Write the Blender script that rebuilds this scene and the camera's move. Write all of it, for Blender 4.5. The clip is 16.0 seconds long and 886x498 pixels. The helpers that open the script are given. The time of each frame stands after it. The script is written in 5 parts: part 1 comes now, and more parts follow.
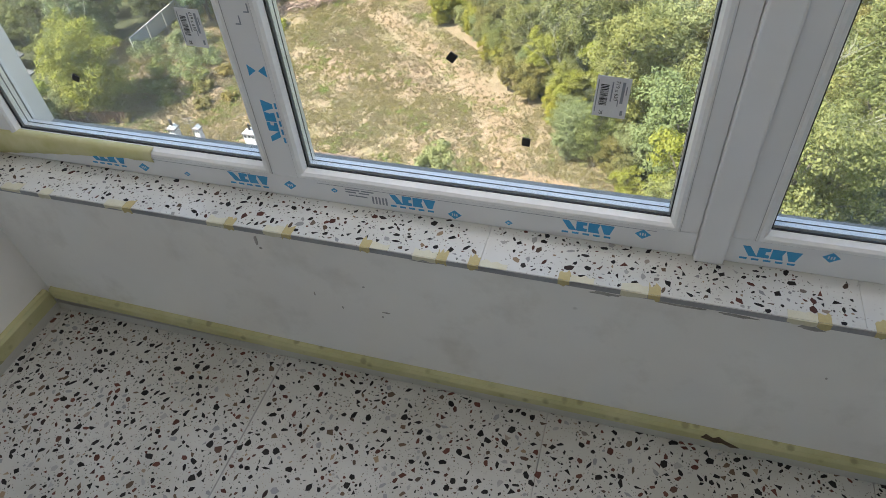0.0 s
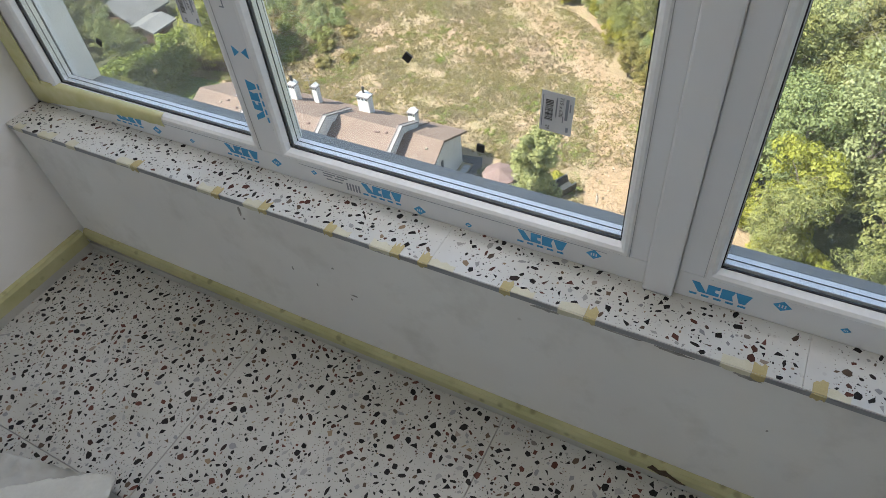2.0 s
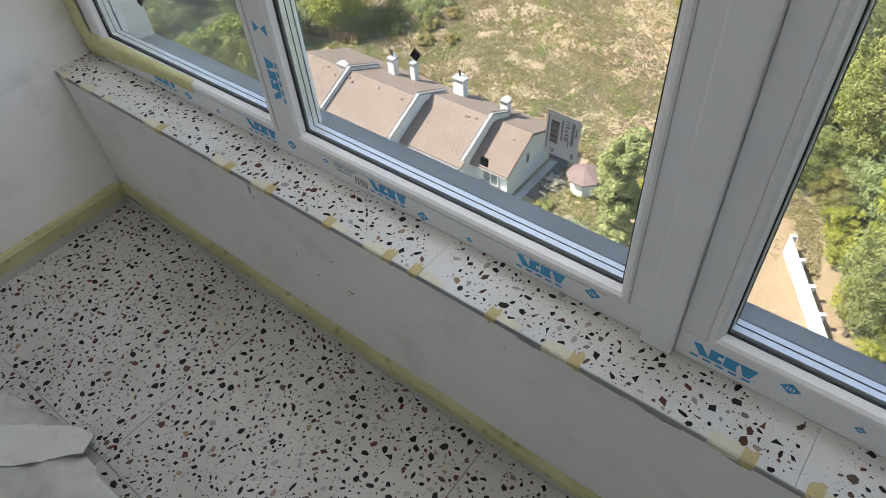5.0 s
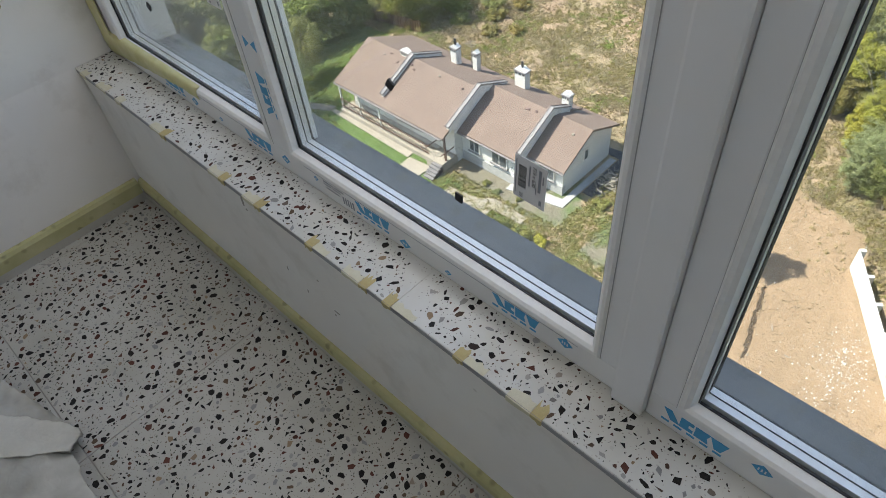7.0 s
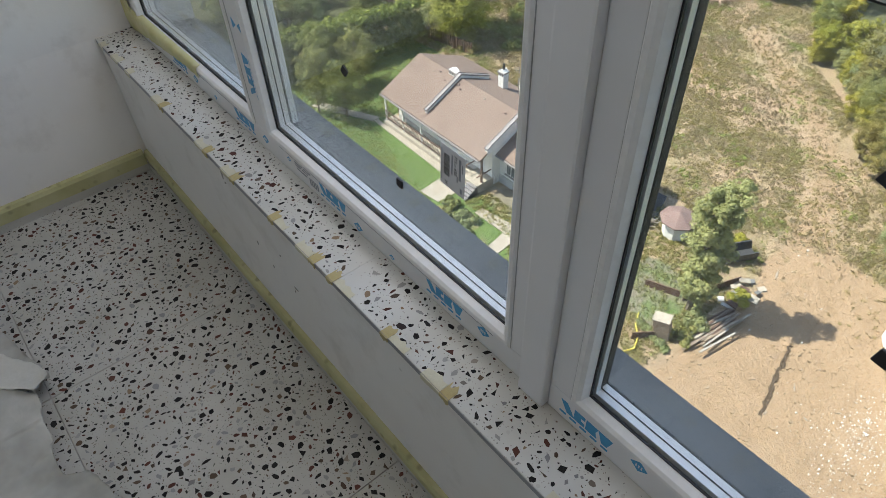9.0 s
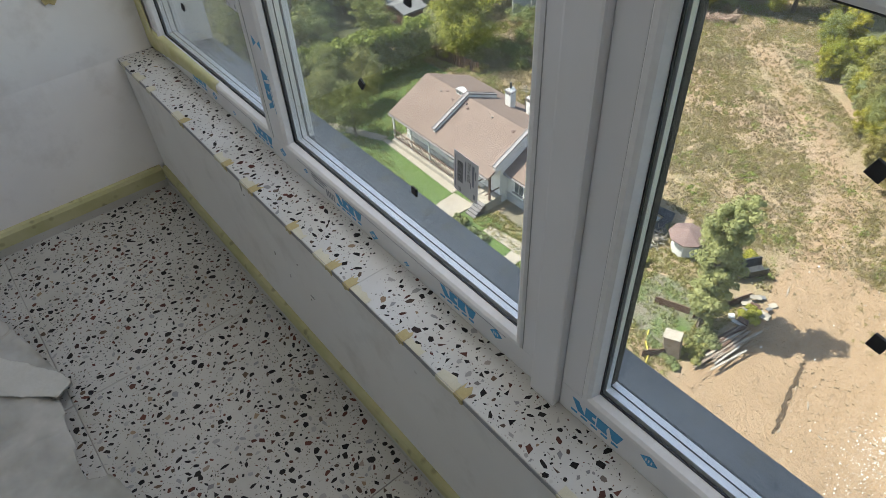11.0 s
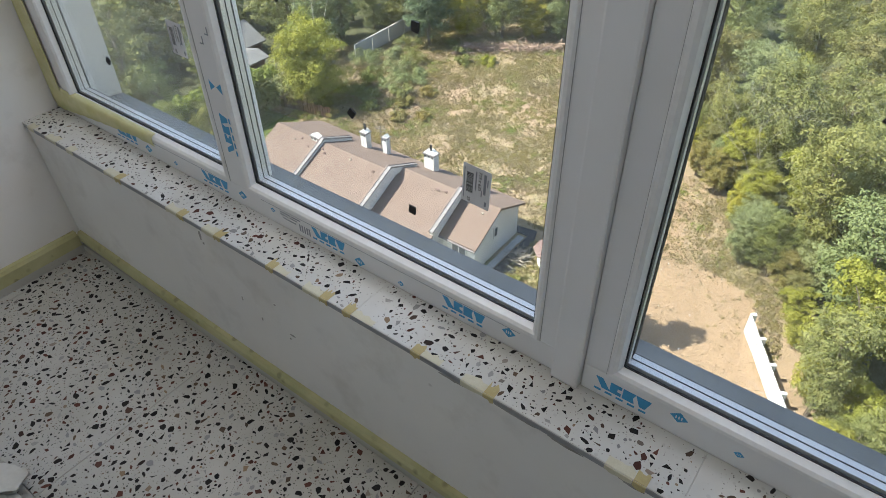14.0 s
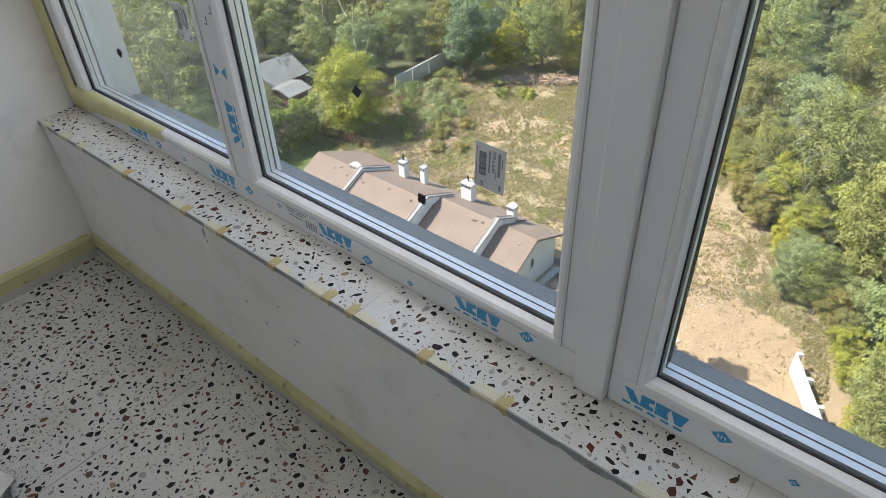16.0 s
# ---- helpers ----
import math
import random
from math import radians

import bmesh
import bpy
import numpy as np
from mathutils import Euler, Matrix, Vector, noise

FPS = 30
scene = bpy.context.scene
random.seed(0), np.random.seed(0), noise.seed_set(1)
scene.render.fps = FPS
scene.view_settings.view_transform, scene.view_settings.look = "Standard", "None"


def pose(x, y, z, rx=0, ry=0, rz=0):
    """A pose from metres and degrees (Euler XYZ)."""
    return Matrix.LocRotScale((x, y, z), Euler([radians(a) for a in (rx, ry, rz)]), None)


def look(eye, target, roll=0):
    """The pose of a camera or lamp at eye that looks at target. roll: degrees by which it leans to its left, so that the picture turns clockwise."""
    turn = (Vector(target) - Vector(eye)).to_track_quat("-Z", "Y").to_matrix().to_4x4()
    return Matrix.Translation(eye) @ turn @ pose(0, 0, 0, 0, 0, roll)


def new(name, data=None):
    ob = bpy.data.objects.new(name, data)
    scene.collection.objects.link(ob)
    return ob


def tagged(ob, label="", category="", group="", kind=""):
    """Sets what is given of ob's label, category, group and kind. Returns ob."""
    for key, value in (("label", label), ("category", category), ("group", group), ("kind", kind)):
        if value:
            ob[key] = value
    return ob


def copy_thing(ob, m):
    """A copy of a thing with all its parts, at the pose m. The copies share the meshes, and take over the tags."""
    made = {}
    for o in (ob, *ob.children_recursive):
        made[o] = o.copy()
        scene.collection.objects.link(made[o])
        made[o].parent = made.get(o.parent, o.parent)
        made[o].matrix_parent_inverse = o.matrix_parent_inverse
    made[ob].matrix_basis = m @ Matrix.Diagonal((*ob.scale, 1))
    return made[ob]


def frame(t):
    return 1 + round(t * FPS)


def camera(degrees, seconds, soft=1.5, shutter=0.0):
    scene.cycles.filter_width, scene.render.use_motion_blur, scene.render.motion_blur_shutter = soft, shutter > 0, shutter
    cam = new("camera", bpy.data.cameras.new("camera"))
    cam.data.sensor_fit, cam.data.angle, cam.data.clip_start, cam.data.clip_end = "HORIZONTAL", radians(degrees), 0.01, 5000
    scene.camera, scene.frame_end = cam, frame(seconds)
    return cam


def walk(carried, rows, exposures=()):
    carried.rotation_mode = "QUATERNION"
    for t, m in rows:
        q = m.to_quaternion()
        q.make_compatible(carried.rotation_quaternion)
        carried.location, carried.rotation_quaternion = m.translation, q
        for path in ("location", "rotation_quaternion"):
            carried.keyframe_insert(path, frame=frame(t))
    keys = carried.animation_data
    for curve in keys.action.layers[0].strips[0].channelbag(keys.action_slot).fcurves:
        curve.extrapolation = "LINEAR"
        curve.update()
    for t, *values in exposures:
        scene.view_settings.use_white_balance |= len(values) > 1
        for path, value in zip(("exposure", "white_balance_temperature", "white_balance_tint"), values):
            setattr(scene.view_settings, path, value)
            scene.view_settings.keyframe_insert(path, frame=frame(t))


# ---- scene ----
cam = camera(67.6, 16.0, soft=0.55)
PATH = [
    (0, (0.028, 0.016, 1.291), (-0.458, 1.346, -0.122), -5.3),
    (0.5, (0.081, 0.019, 1.294), (-0.501, 1.323, -0.106), -6.7),
    (1, (0.146, 0.052, 1.299), (-0.508, 1.295, -0.124), -6.5),
    (1.5, (0.21, 0.097, 1.303), (-0.467, 1.312, -0.133), -5.4),
    (2, (0.267, 0.128, 1.31), (-0.473, 1.301, -0.131), -6.7),
    (2.5, (0.311, 0.144, 1.304), (-0.465, 1.276, -0.15), -6.0),
    (3, (0.33, 0.152, 1.298), (-0.467, 1.269, -0.156), -5.6),
    (3.5, (0.323, 0.165, 1.295), (-0.522, 1.277, -0.136), -5.6),
    (4, (0.325, 0.191, 1.285), (-0.53, 1.296, -0.146), -5.4),
    (4.5, (0.33, 0.223, 1.281), (-0.554, 1.3, -0.154), -5.3),
    (5, (0.338, 0.274, 1.277), (-0.575, 1.302, -0.175), -5.0),
    (5.2, (0.335, 0.293, 1.278), (-0.581, 1.314, -0.178), -4.4),
    (7.3, (0.41, 0.436, 1.288), (-0.628, 1.322, -0.174), -5.7),
    (7.5, (0.432, 0.447, 1.287), (-0.614, 1.324, -0.174), -4.7),
    (8, (0.475, 0.463, 1.287), (-0.597, 1.326, -0.164), -3.6),
    (8.5, (0.512, 0.471, 1.286), (-0.58, 1.329, -0.153), -3.4),
    (9, (0.541, 0.47, 1.285), (-0.567, 1.344, -0.131), -2.2),
    (9.5, (0.568, 0.461, 1.287), (-0.577, 1.326, -0.107), -2.9),
    (9.7, (0.572, 0.457, 1.284), (-0.588, 1.317, -0.1), -3.5),
    (11.8, (0.555, 0.405, 1.303), (-0.577, 1.329, -0.062), -2.0),
    (12, (0.54, 0.392, 1.296), (-0.573, 1.347, -0.064), -2.1),
    (12.5, (0.51, 0.353, 1.307), (-0.55, 1.388, -0.037), -1.9),
    (13, (0.484, 0.302, 1.309), (-0.521, 1.397, -0.029), -1.5),
    (13.5, (0.468, 0.259, 1.31), (-0.499, 1.409, -0.011), -1.4),
    (14, (0.457, 0.233, 1.305), (-0.469, 1.441, 0.008), -0.8),
    (14.5, (0.451, 0.211, 1.305), (-0.464, 1.458, 0.037), -0.9),
    (15, (0.444, 0.208, 1.307), (-0.472, 1.456, 0.04), -2.1),
    (15.5, (0.454, 0.24, 1.28), (-0.543, 1.414, 0.004), -2.5),
    (16, (0.458, 0.294, 1.188), (-0.589, 1.481, -0.035), -2.2),
]
walk(cam, [(t, look(eye, target, roll)) for t, eye, target, roll in PATH],
     exposures=[(0, 1.55), (5.0, 1.48), (7.5, 1.21), (9.5, 1.19), (12.0, 1.21), (13.5, 1.34), (16, 1.46)])

# ---- world, sun, window light, exposure ----
SUN_FROM = Vector((-0.78, -0.60, 1.32)).normalized()
world = bpy.data.worlds.new("world")
scene.world = world
world.use_nodes = True
wn = world.node_tree
sky = wn.nodes.new("ShaderNodeTexSky")
sky.sky_type, sky.sun_disc = "NISHITA", False
sky.sun_elevation = math.asin(SUN_FROM.z)
sky.sun_rotation = math.atan2(SUN_FROM.x, SUN_FROM.y)
wn.links.new(sky.outputs[0], wn.nodes["Background"].inputs[0])
wn.nodes["Background"].inputs[1].default_value = 0.15
sun = new("sun", bpy.data.lights.new("sun", "SUN"))
sun.data.energy, sun.data.angle, sun.data.color = 5.0, radians(0.5), (1.0, 0.955, 0.885)
sun.matrix_world = look(SUN_FROM * 50, (0, 0, 0))
sky_lamp = new("window_light", bpy.data.lights.new("window_light", "AREA"))
sky_lamp.data.shape, sky_lamp.data.size, sky_lamp.data.size_y = "RECTANGLE", 1.9, 0.95
sky_lamp.data.energy, sky_lamp.data.color = 5.9, (1.0, 0.968, 0.985)
sky_lamp.matrix_world = look((-0.26, 1.02, 1.72), (-0.3, 0.1, 0.55))

# ---- materials ----
class Nodes:
    def __init__(self, name):
        self.m = bpy.data.materials.new(name)
        self.m.use_nodes = True
        self.t = self.m.node_tree
        self.b = self.t.nodes["Principled BSDF"]
        self.out = self.t.nodes["Material Output"]
        tc = self.t.nodes.new("ShaderNodeTexCoord")
        self.pos = tc.outputs["Object"]
        geo = self.t.nodes.new("ShaderNodeNewGeometry")
        self.island = geo.outputs["Random Per Island"]
        self.world_pos = geo.outputs["Position"]
        self.normal = geo.outputs["Normal"]

    def put(self, socket, value):
        if hasattr(value, "links"):
            self.t.links.new(value, socket)
        elif isinstance(value, tuple) and len(value) == 3 and socket.type == "RGBA":
            socket.default_value = (*value, 1)
        else:
            socket.default_value = value

    def set(self, **kw):
        for k, v in kw.items():
            self.put(self.b.inputs[k.replace("_", " ").replace("IOR", "IOR")], v)
        return self

    def noise(self, scale, detail=3.0, rough=0.55, vec=None, out="Fac", distort=0.0):
        n = self.t.nodes.new("ShaderNodeTexNoise")
        self.put(n.inputs["Vector"], vec or self.pos)
        n.inputs["Scale"].default_value, n.inputs["Detail"].default_value = scale, detail
        n.inputs["Roughness"].default_value, n.inputs["Distortion"].default_value = rough, distort
        return n.outputs[out]

    def voronoi(self, scale, vec=None, feature="F1", out="Distance"):
        n = self.t.nodes.new("ShaderNodeTexVoronoi")
        n.feature = feature
        self.put(n.inputs["Vector"], vec or self.pos)
        n.inputs["Scale"].default_value = scale
        return n.outputs[out]

    def scaled(self, x, y, z, vec=None):
        n = self.t.nodes.new("ShaderNodeMapping")
        self.put(n.inputs["Vector"], vec or self.pos)
        n.inputs["Scale"].default_value = (x, y, z)
        return n.outputs[0]

    def ramp(self, fac, stops, hard=False):
        n = self.t.nodes.new("ShaderNodeValToRGB")
        self.put(n.inputs[0], fac)
        e = n.color_ramp.elements
        while len(e) < len(stops):
            e.new(1.0)
        for el, (p, c) in zip(e, stops):
            el.position = p
            el.color = (*c, 1) if isinstance(c, tuple) else (c, c, c, 1)
        if hard:
            n.color_ramp.interpolation = "CONSTANT"
        return n.outputs[0]

    def mix(self, fac, a, b, mode="MIX"):
        n = self.t.nodes.new("ShaderNodeMix")
        n.data_type, n.blend_type = "RGBA", mode
        self.put(n.inputs[0], fac), self.put(n.inputs[6], a), self.put(n.inputs[7], b)
        return n.outputs[2]

    def math(self, op, a, b=0.0):
        n = self.t.nodes.new("ShaderNodeMath")
        n.operation = op
        self.put(n.inputs[0], a), self.put(n.inputs[1], b)
        return n.outputs[0]

    def attr(self, name):
        n = self.t.nodes.new("ShaderNodeAttribute")
        n.attribute_name = name
        return n.outputs["Fac"]

    def object_random(self):
        return self.t.nodes.new("ShaderNodeObjectInfo").outputs["Random"]

    def bump(self, height, strength=0.3, dist=0.01):
        n = self.t.nodes.new("ShaderNodeBump")
        n.inputs["Strength"].default_value, n.inputs["Distance"].default_value = strength, dist
        self.put(n.inputs["Height"], height)
        self.put(self.b.inputs["Normal"], n.outputs[0])
        return self


def plain(name, a, b, scale=8.0, rough=0.6, bump=0.15, dist=0.004, fine=None, metal=0.0):
    """Two tones of one surface, with grain and fine relief."""
    n = Nodes(name)
    broad = n.noise(scale, 4)
    grain = n.noise(fine or scale * 14, 3)
    col = n.mix(n.ramp(broad, [(0.3, 0.0), (0.7, 1.0)]), a, b)
    col = n.mix(n.ramp(grain, [(0.35, 0.0), (0.7, 0.25)]), col, tuple(c * 0.72 for c in a))
    n.set(Base_Color=col, Roughness=rough, Metallic=metal)
    n.bump(grain, bump, dist)
    return n.m


def leaf_material(name, dark, mid, light):
    n = Nodes(name)
    tone = n.math("ADD", n.math("MULTIPLY", n.island, 0.55), n.math("MULTIPLY", n.math("SUBTRACT", n.noise(0.9, 3), 0.27), 1.0))
    col = n.ramp(tone, [(0.0, dark), (0.5, mid), (1.0, light)])
    tint = n.ramp(n.object_random(), [(0.0, (0.86, 0.92, 0.80)), (0.5, (1.0, 1.0, 1.0)), (1.0, (1.15, 1.05, 0.85))])
    col = n.mix(1.0, col, tint, "MULTIPLY")
    n.set(Base_Color=col, Roughness=0.7, Specular_IOR_Level=0.25)
    tr = n.t.nodes.new("ShaderNodeBsdfTranslucent")
    n.put(tr.inputs["Color"], col)
    mx = n.t.nodes.new("ShaderNodeMixShader")
    mx.inputs[0].default_value = 0.38
    n.t.links.new(n.b.outputs[0], mx.inputs[1]), n.t.links.new(tr.outputs[0], mx.inputs[2])
    n.t.links.new(mx.outputs[0], n.out.inputs[0])
    return n.m


def terrazzo_ground(name, base, dusty):
    n = Nodes(name)
    big, small = n.noise(5, 4), n.noise(60, 3)
    col = n.mix(n.ramp(big, [(0.35, 0.0), (0.68, 1.0)]), base, dusty)
    speck = n.voronoi(330, out="Color")
    sp = n.ramp(speck, [(0.0, 0.0), (0.80, 0.0), (0.84, 0.55), (1.0, 0.55)])
    near = n.ramp(n.voronoi(330), [(0.30, 1.0), (0.46, 0.0)])
    col = n.mix(n.math("MULTIPLY", sp, near), col, (0.16, 0.13, 0.11))
    pale = n.ramp(n.voronoi(120, out="Color"), [(0.80, 0.0), (0.86, 0.35)])
    col = n.mix(n.math("MULTIPLY", pale, n.ramp(n.voronoi(120), [(0.3, 1.0), (0.42, 0.0)])), col, (0.36, 0.35, 0.33))
    n.set(Base_Color=col, Roughness=n.ramp(n.noise(9), [(0.3, 0.34), (0.7, 0.62)]))
    n.bump(small, 0.06, 0.001)
    return n.m


M = {}
M["terrazzo"] = terrazzo_ground("terrazzo_cement", (0.45, 0.445, 0.415), (0.37, 0.362, 0.322))
M["terrazzo_sill"] = terrazzo_ground("terrazzo_sill_cement", (0.575, 0.58, 0.56), (0.50, 0.495, 0.455))
n = Nodes("stone_chips")
chip = n.ramp(n.island, [(0.0, (0.008, 0.008, 0.009)), (0.54, (0.022, 0.020, 0.020)), (0.55, (0.060, 0.024, 0.019)), (0.69, (0.125, 0.050, 0.036)), (0.72, (0.075, 0.055, 0.042)),
                         (0.84, (0.13, 0.09, 0.06)), (0.85, (0.23, 0.235, 0.245)), (0.96, (0.33, 0.325, 0.315)), (0.975, (0.24, 0.17, 0.11)), (1.0, (0.28, 0.21, 0.14))])
n.set(Base_Color=n.mix(n.ramp(n.noise(260), [(0.45, 0.0), (0.8, 0.2)]), chip, (0.08, 0.075, 0.07)), Roughness=0.55, Specular_IOR_Level=0.12)
M["chips"] = n.m
n = Nodes("wall_plaster")
cloud, stain = n.noise(2.2, 5), n.noise(7, 5, 0.65)
col = n.mix(n.ramp(cloud, [(0.3, 0.0), (0.7, 1.0)]), (0.66, 0.64, 0.61), (0.74, 0.73, 0.70))
col = n.mix(n.ramp(stain, [(0.52, 0.0), (0.76, 0.5)]), col, (0.46, 0.435, 0.39))
col = n.mix(n.ramp(n.noise(16, 2), [(0.79, 0.0), (0.83, 0.6)]), col, (0.22, 0.19, 0.16))
n.set(Base_Color=col, Roughness=0.85)
n.bump(n.math("ADD", n.noise(28, 4), n.math("MULTIPLY", n.noise(160, 2), 0.3)), 0.12, 0.004)
M["plaster"] = n.m
M["white_wall"] = plain("white_wall", (0.82, 0.81, 0.79), (0.78, 0.77, 0.74), 1.5, 0.85, 0.1)
n = Nodes("window_pvc")
n.set(Base_Color=n.mix(n.ramp(n.noise(3.0, 4), [(0.35, 0.0), (0.75, 1.0)]), (0.74, 0.74, 0.75), (0.66, 0.66, 0.66)), Roughness=n.ramp(n.noise(24), [(0.3, 0.28), (0.7, 0.45)]))
n.bump(n.noise(90, 2), 0.03, 0.001)
M["pvc"] = n.m
M["pvc_bead"] = plain("bead_pvc", (0.80, 0.80, 0.80), (0.74, 0.74, 0.73), 6, 0.3, 0.03, 0.001)
M["gasket"] = plain("rubber_gasket", (0.012, 0.012, 0.014), (0.02, 0.02, 0.022), 30, 0.6)
M["spacer"] = plain("aluminium_spacer", (0.80, 0.80, 0.80), (0.72, 0.72, 0.73), 40, 0.35, 0.1, 0.001, metal=0.45)
n = Nodes("metal_drip_sill")
streak = n.noise(1.0, 4, 0.6, n.scaled(3, 40, 40))
col = n.mix(n.ramp(n.noise(5, 5), [(0.3, 0.0), (0.7, 1.0)]), (0.095, 0.096, 0.098), (0.155, 0.155, 0.155))
col = n.mix(n.ramp(streak, [(0.45, 0.0), (0.75, 0.5)]), col, (0.19, 0.188, 0.185))
col = n.mix(n.ramp(n.noise(55, 2), [(0.70, 0.0), (0.78, 0.5)]), col, (0.05, 0.05, 0.05))
n.set(Base_Color=col, Roughness=0.5, Metallic=0.0)
M["drip"] = n.m
n = Nodes("masking_tape")
n.set(Base_Color=n.mix(n.ramp(n.noise(22, 4), [(0.3, 0.0), (0.7, 1.0)]), (0.50, 0.48, 0.22), (0.60, 0.57, 0.34)), Roughness=0.7)
n.bump(n.noise(180, 3), 0.25, 0.002)
M["tape"] = n.m
n = Nodes("taped_baseboard")
col = n.mix(n.ramp(n.noise(9, 4), [(0.3, 0.0), (0.7, 1.0)]), (0.39, 0.375, 0.185), (0.49, 0.47, 0.27))
blot = n.math("MULTIPLY", n.ramp(n.voronoi(42, out="Color"), [(0.55, 0.0), (0.6, 1.0)]), n.ramp(n.voronoi(42), [(0.22, 0.55), (0.42, 0.0)]))
col = n.mix(blot, col, (0.16, 0.15, 0.08))
n.set(Base_Color=col, Roughness=0.7)
n.bump(n.noise(130, 3), 0.2, 0.002)
M["base_tape"] = n.m
M["tape_old"] = plain("aged_tape", (0.42, 0.34, 0.15), (0.50, 0.43, 0.22), 40, 0.7, 0.2)
M["tape_pale"] = plain("pale_tape", (0.56, 0.53, 0.38), (0.60, 0.58, 0.46), 40, 0.7, 0.2)
M["film_blue"] = plain("film_blue", (0.03, 0.28, 0.55), (0.05, 0.33, 0.60), 60, 0.35, 0.02)
M["ink"] = plain("label_ink", (0.02, 0.02, 0.022), (0.03, 0.03, 0.03), 60, 0.6, 0.02)
M["film_ink"] = plain("film_ink", (0.22, 0.24, 0.28), (0.28, 0.30, 0.33), 60, 0.6, 0.02)
M["label"] = plain("paper_label", (0.72, 0.72, 0.73), (0.66, 0.66, 0.68), 25, 0.6, 0.03)
M["edge_metal"] = plain("edge_strip_metal", (0.24, 0.25, 0.27), (0.34, 0.345, 0.355), 14, 0.42, 0.1, 0.001, metal=0.35)
M["foam"] = plain("yellow_foam", (0.42, 0.34, 0.14), (0.52, 0.44, 0.24), 60, 0.8, 0.6, 0.004)
M["joint"] = plain("dark_joint", (0.40, 0.40, 0.40), (0.46, 0.46, 0.46), 30, 0.8, 0.05)
M["smear"] = plain("grout_smear", (0.26, 0.25, 0.235), (0.40, 0.385, 0.36), 30, 0.9, 0.4)
n = Nodes("dust_sheet")
n.set(Base_Color=n.mix(n.ramp(n.noise(6, 5), [(0.35, 0.0), (0.7, 1.0)]), (0.50, 0.495, 0.455), (0.37, 0.365, 0.325)), Roughness=0.45)
n.bump(n.noise(45, 4, distort=1.0), 0.35, 0.006)
tr = n.t.nodes.new("ShaderNodeBsdfTransparent")
mx = n.t.nodes.new("ShaderNodeMixShader")
n.put(mx.inputs[0], n.ramp(n.noise(9, 3), [(0.35, 0.05), (0.7, 0.38)]))
n.t.links.new(n.b.outputs[0], mx.inputs[1]), n.t.links.new(tr.outputs[0], mx.inputs[2]), n.t.links.new(mx.outputs[0], n.out.inputs[0])
M["sheet"] = n.m
M["sheet_hem"] = plain("dust_sheet_hem", (0.54, 0.535, 0.49), (0.46, 0.455, 0.41), 9, 0.5, 0.3, 0.004)


def glass_material(name, dust):
    n = Nodes(name)
    n.t.nodes.remove(n.b)
    tr, gl, df = (n.t.nodes.new("ShaderNodeBsdf" + k) for k in ("Transparent", "Glossy", "Diffuse"))
    tr.inputs[0].default_value, gl.inputs["Roughness"].default_value = (0.97, 0.985, 0.975, 1), 0.0
    df.inputs[0].default_value = (0.75, 0.75, 0.74, 1)
    lw = n.t.nodes.new("ShaderNodeLayerWeight")
    lw.inputs["Blend"].default_value = 0.5
    gloss = n.math("ADD", 0.035, n.math("MULTIPLY", n.math("POWER", lw.outputs["Facing"], 5.0), 0.9))
    m1, m2 = n.t.nodes.new("ShaderNodeMixShader"), n.t.nodes.new("ShaderNodeMixShader")
    veil = n.ramp(n.noise(3.2, 5, 0.6, distort=0.6), [(0.40, dust * 0.25), (0.75, dust)])
    n.put(m1.inputs[0], veil)
    n.t.links.new(tr.outputs[0], m1.inputs[1]), n.t.links.new(df.outputs[0], m1.inputs[2])
    n.put(m2.inputs[0], gloss)
    n.t.links.new(m1.outputs[0], m2.inputs[1]), n.t.links.new(gl.outputs[0], m2.inputs[2])
    n.t.links.new(m2.outputs[0], n.out.inputs[0])
    return n.m


M["glass"] = glass_material("window_glass", 0.026)
M["glass_dusty"] = glass_material("dusty_window_glass", 0.10)

# outdoors
M["render_white"] = plain("white_render", (0.68, 0.66, 0.63), (0.58, 0.56, 0.52), 1.2, 0.9, 0.2, 0.02)
M["plinth"] = plain("grey_plinth", (0.36, 0.35, 0.33), (0.44, 0.42, 0.40), 2.0, 0.9, 0.3, 0.02)
n = Nodes("brown_shingles")
row = n.noise(1.0, 3, 0.6, n.scaled(4, 9, 9))
col = n.mix(n.ramp(n.noise(0.7, 4), [(0.3, 0.0), (0.7, 1.0)]), (0.168, 0.117, 0.092), (0.205, 0.146, 0.116))
col = n.mix(n.ramp(row, [(0.4, 0.0), (0.7, 0.35)]), col, (0.13, 0.088, 0.068))
n.set(Base_Color=col, Roughness=0.9)
n.bump(n.noise(14, 3), 0.4, 0.02)
M["shingle"] = n.m
M["coping"] = plain("grey_coping", (0.17, 0.155, 0.155), (0.23, 0.21, 0.205), 3, 0.6, 0.2)
M["coping_dark"] = plain("brown_coping", (0.13, 0.09, 0.08), (0.17, 0.12, 0.10), 3, 0.6, 0.2)
M["dark_glass"] = plain("dark_pane", (0.07, 0.078, 0.085), (0.11, 0.12, 0.125), 3, 0.12, 0.0)
M["wood_dark"] = plain("dark_wood", (0.09, 0.05, 0.035), (0.14, 0.08, 0.055), 3, 0.8, 0.3)
M["wood_grey"] = plain("weathered_wood", (0.30, 0.26, 0.21), (0.42, 0.37, 0.30), 3, 0.85, 0.4)
M["wood_brown"] = plain("weathered_brown_wood", (0.20, 0.15, 0.11), (0.30, 0.235, 0.18), 3, 0.85, 0.4)
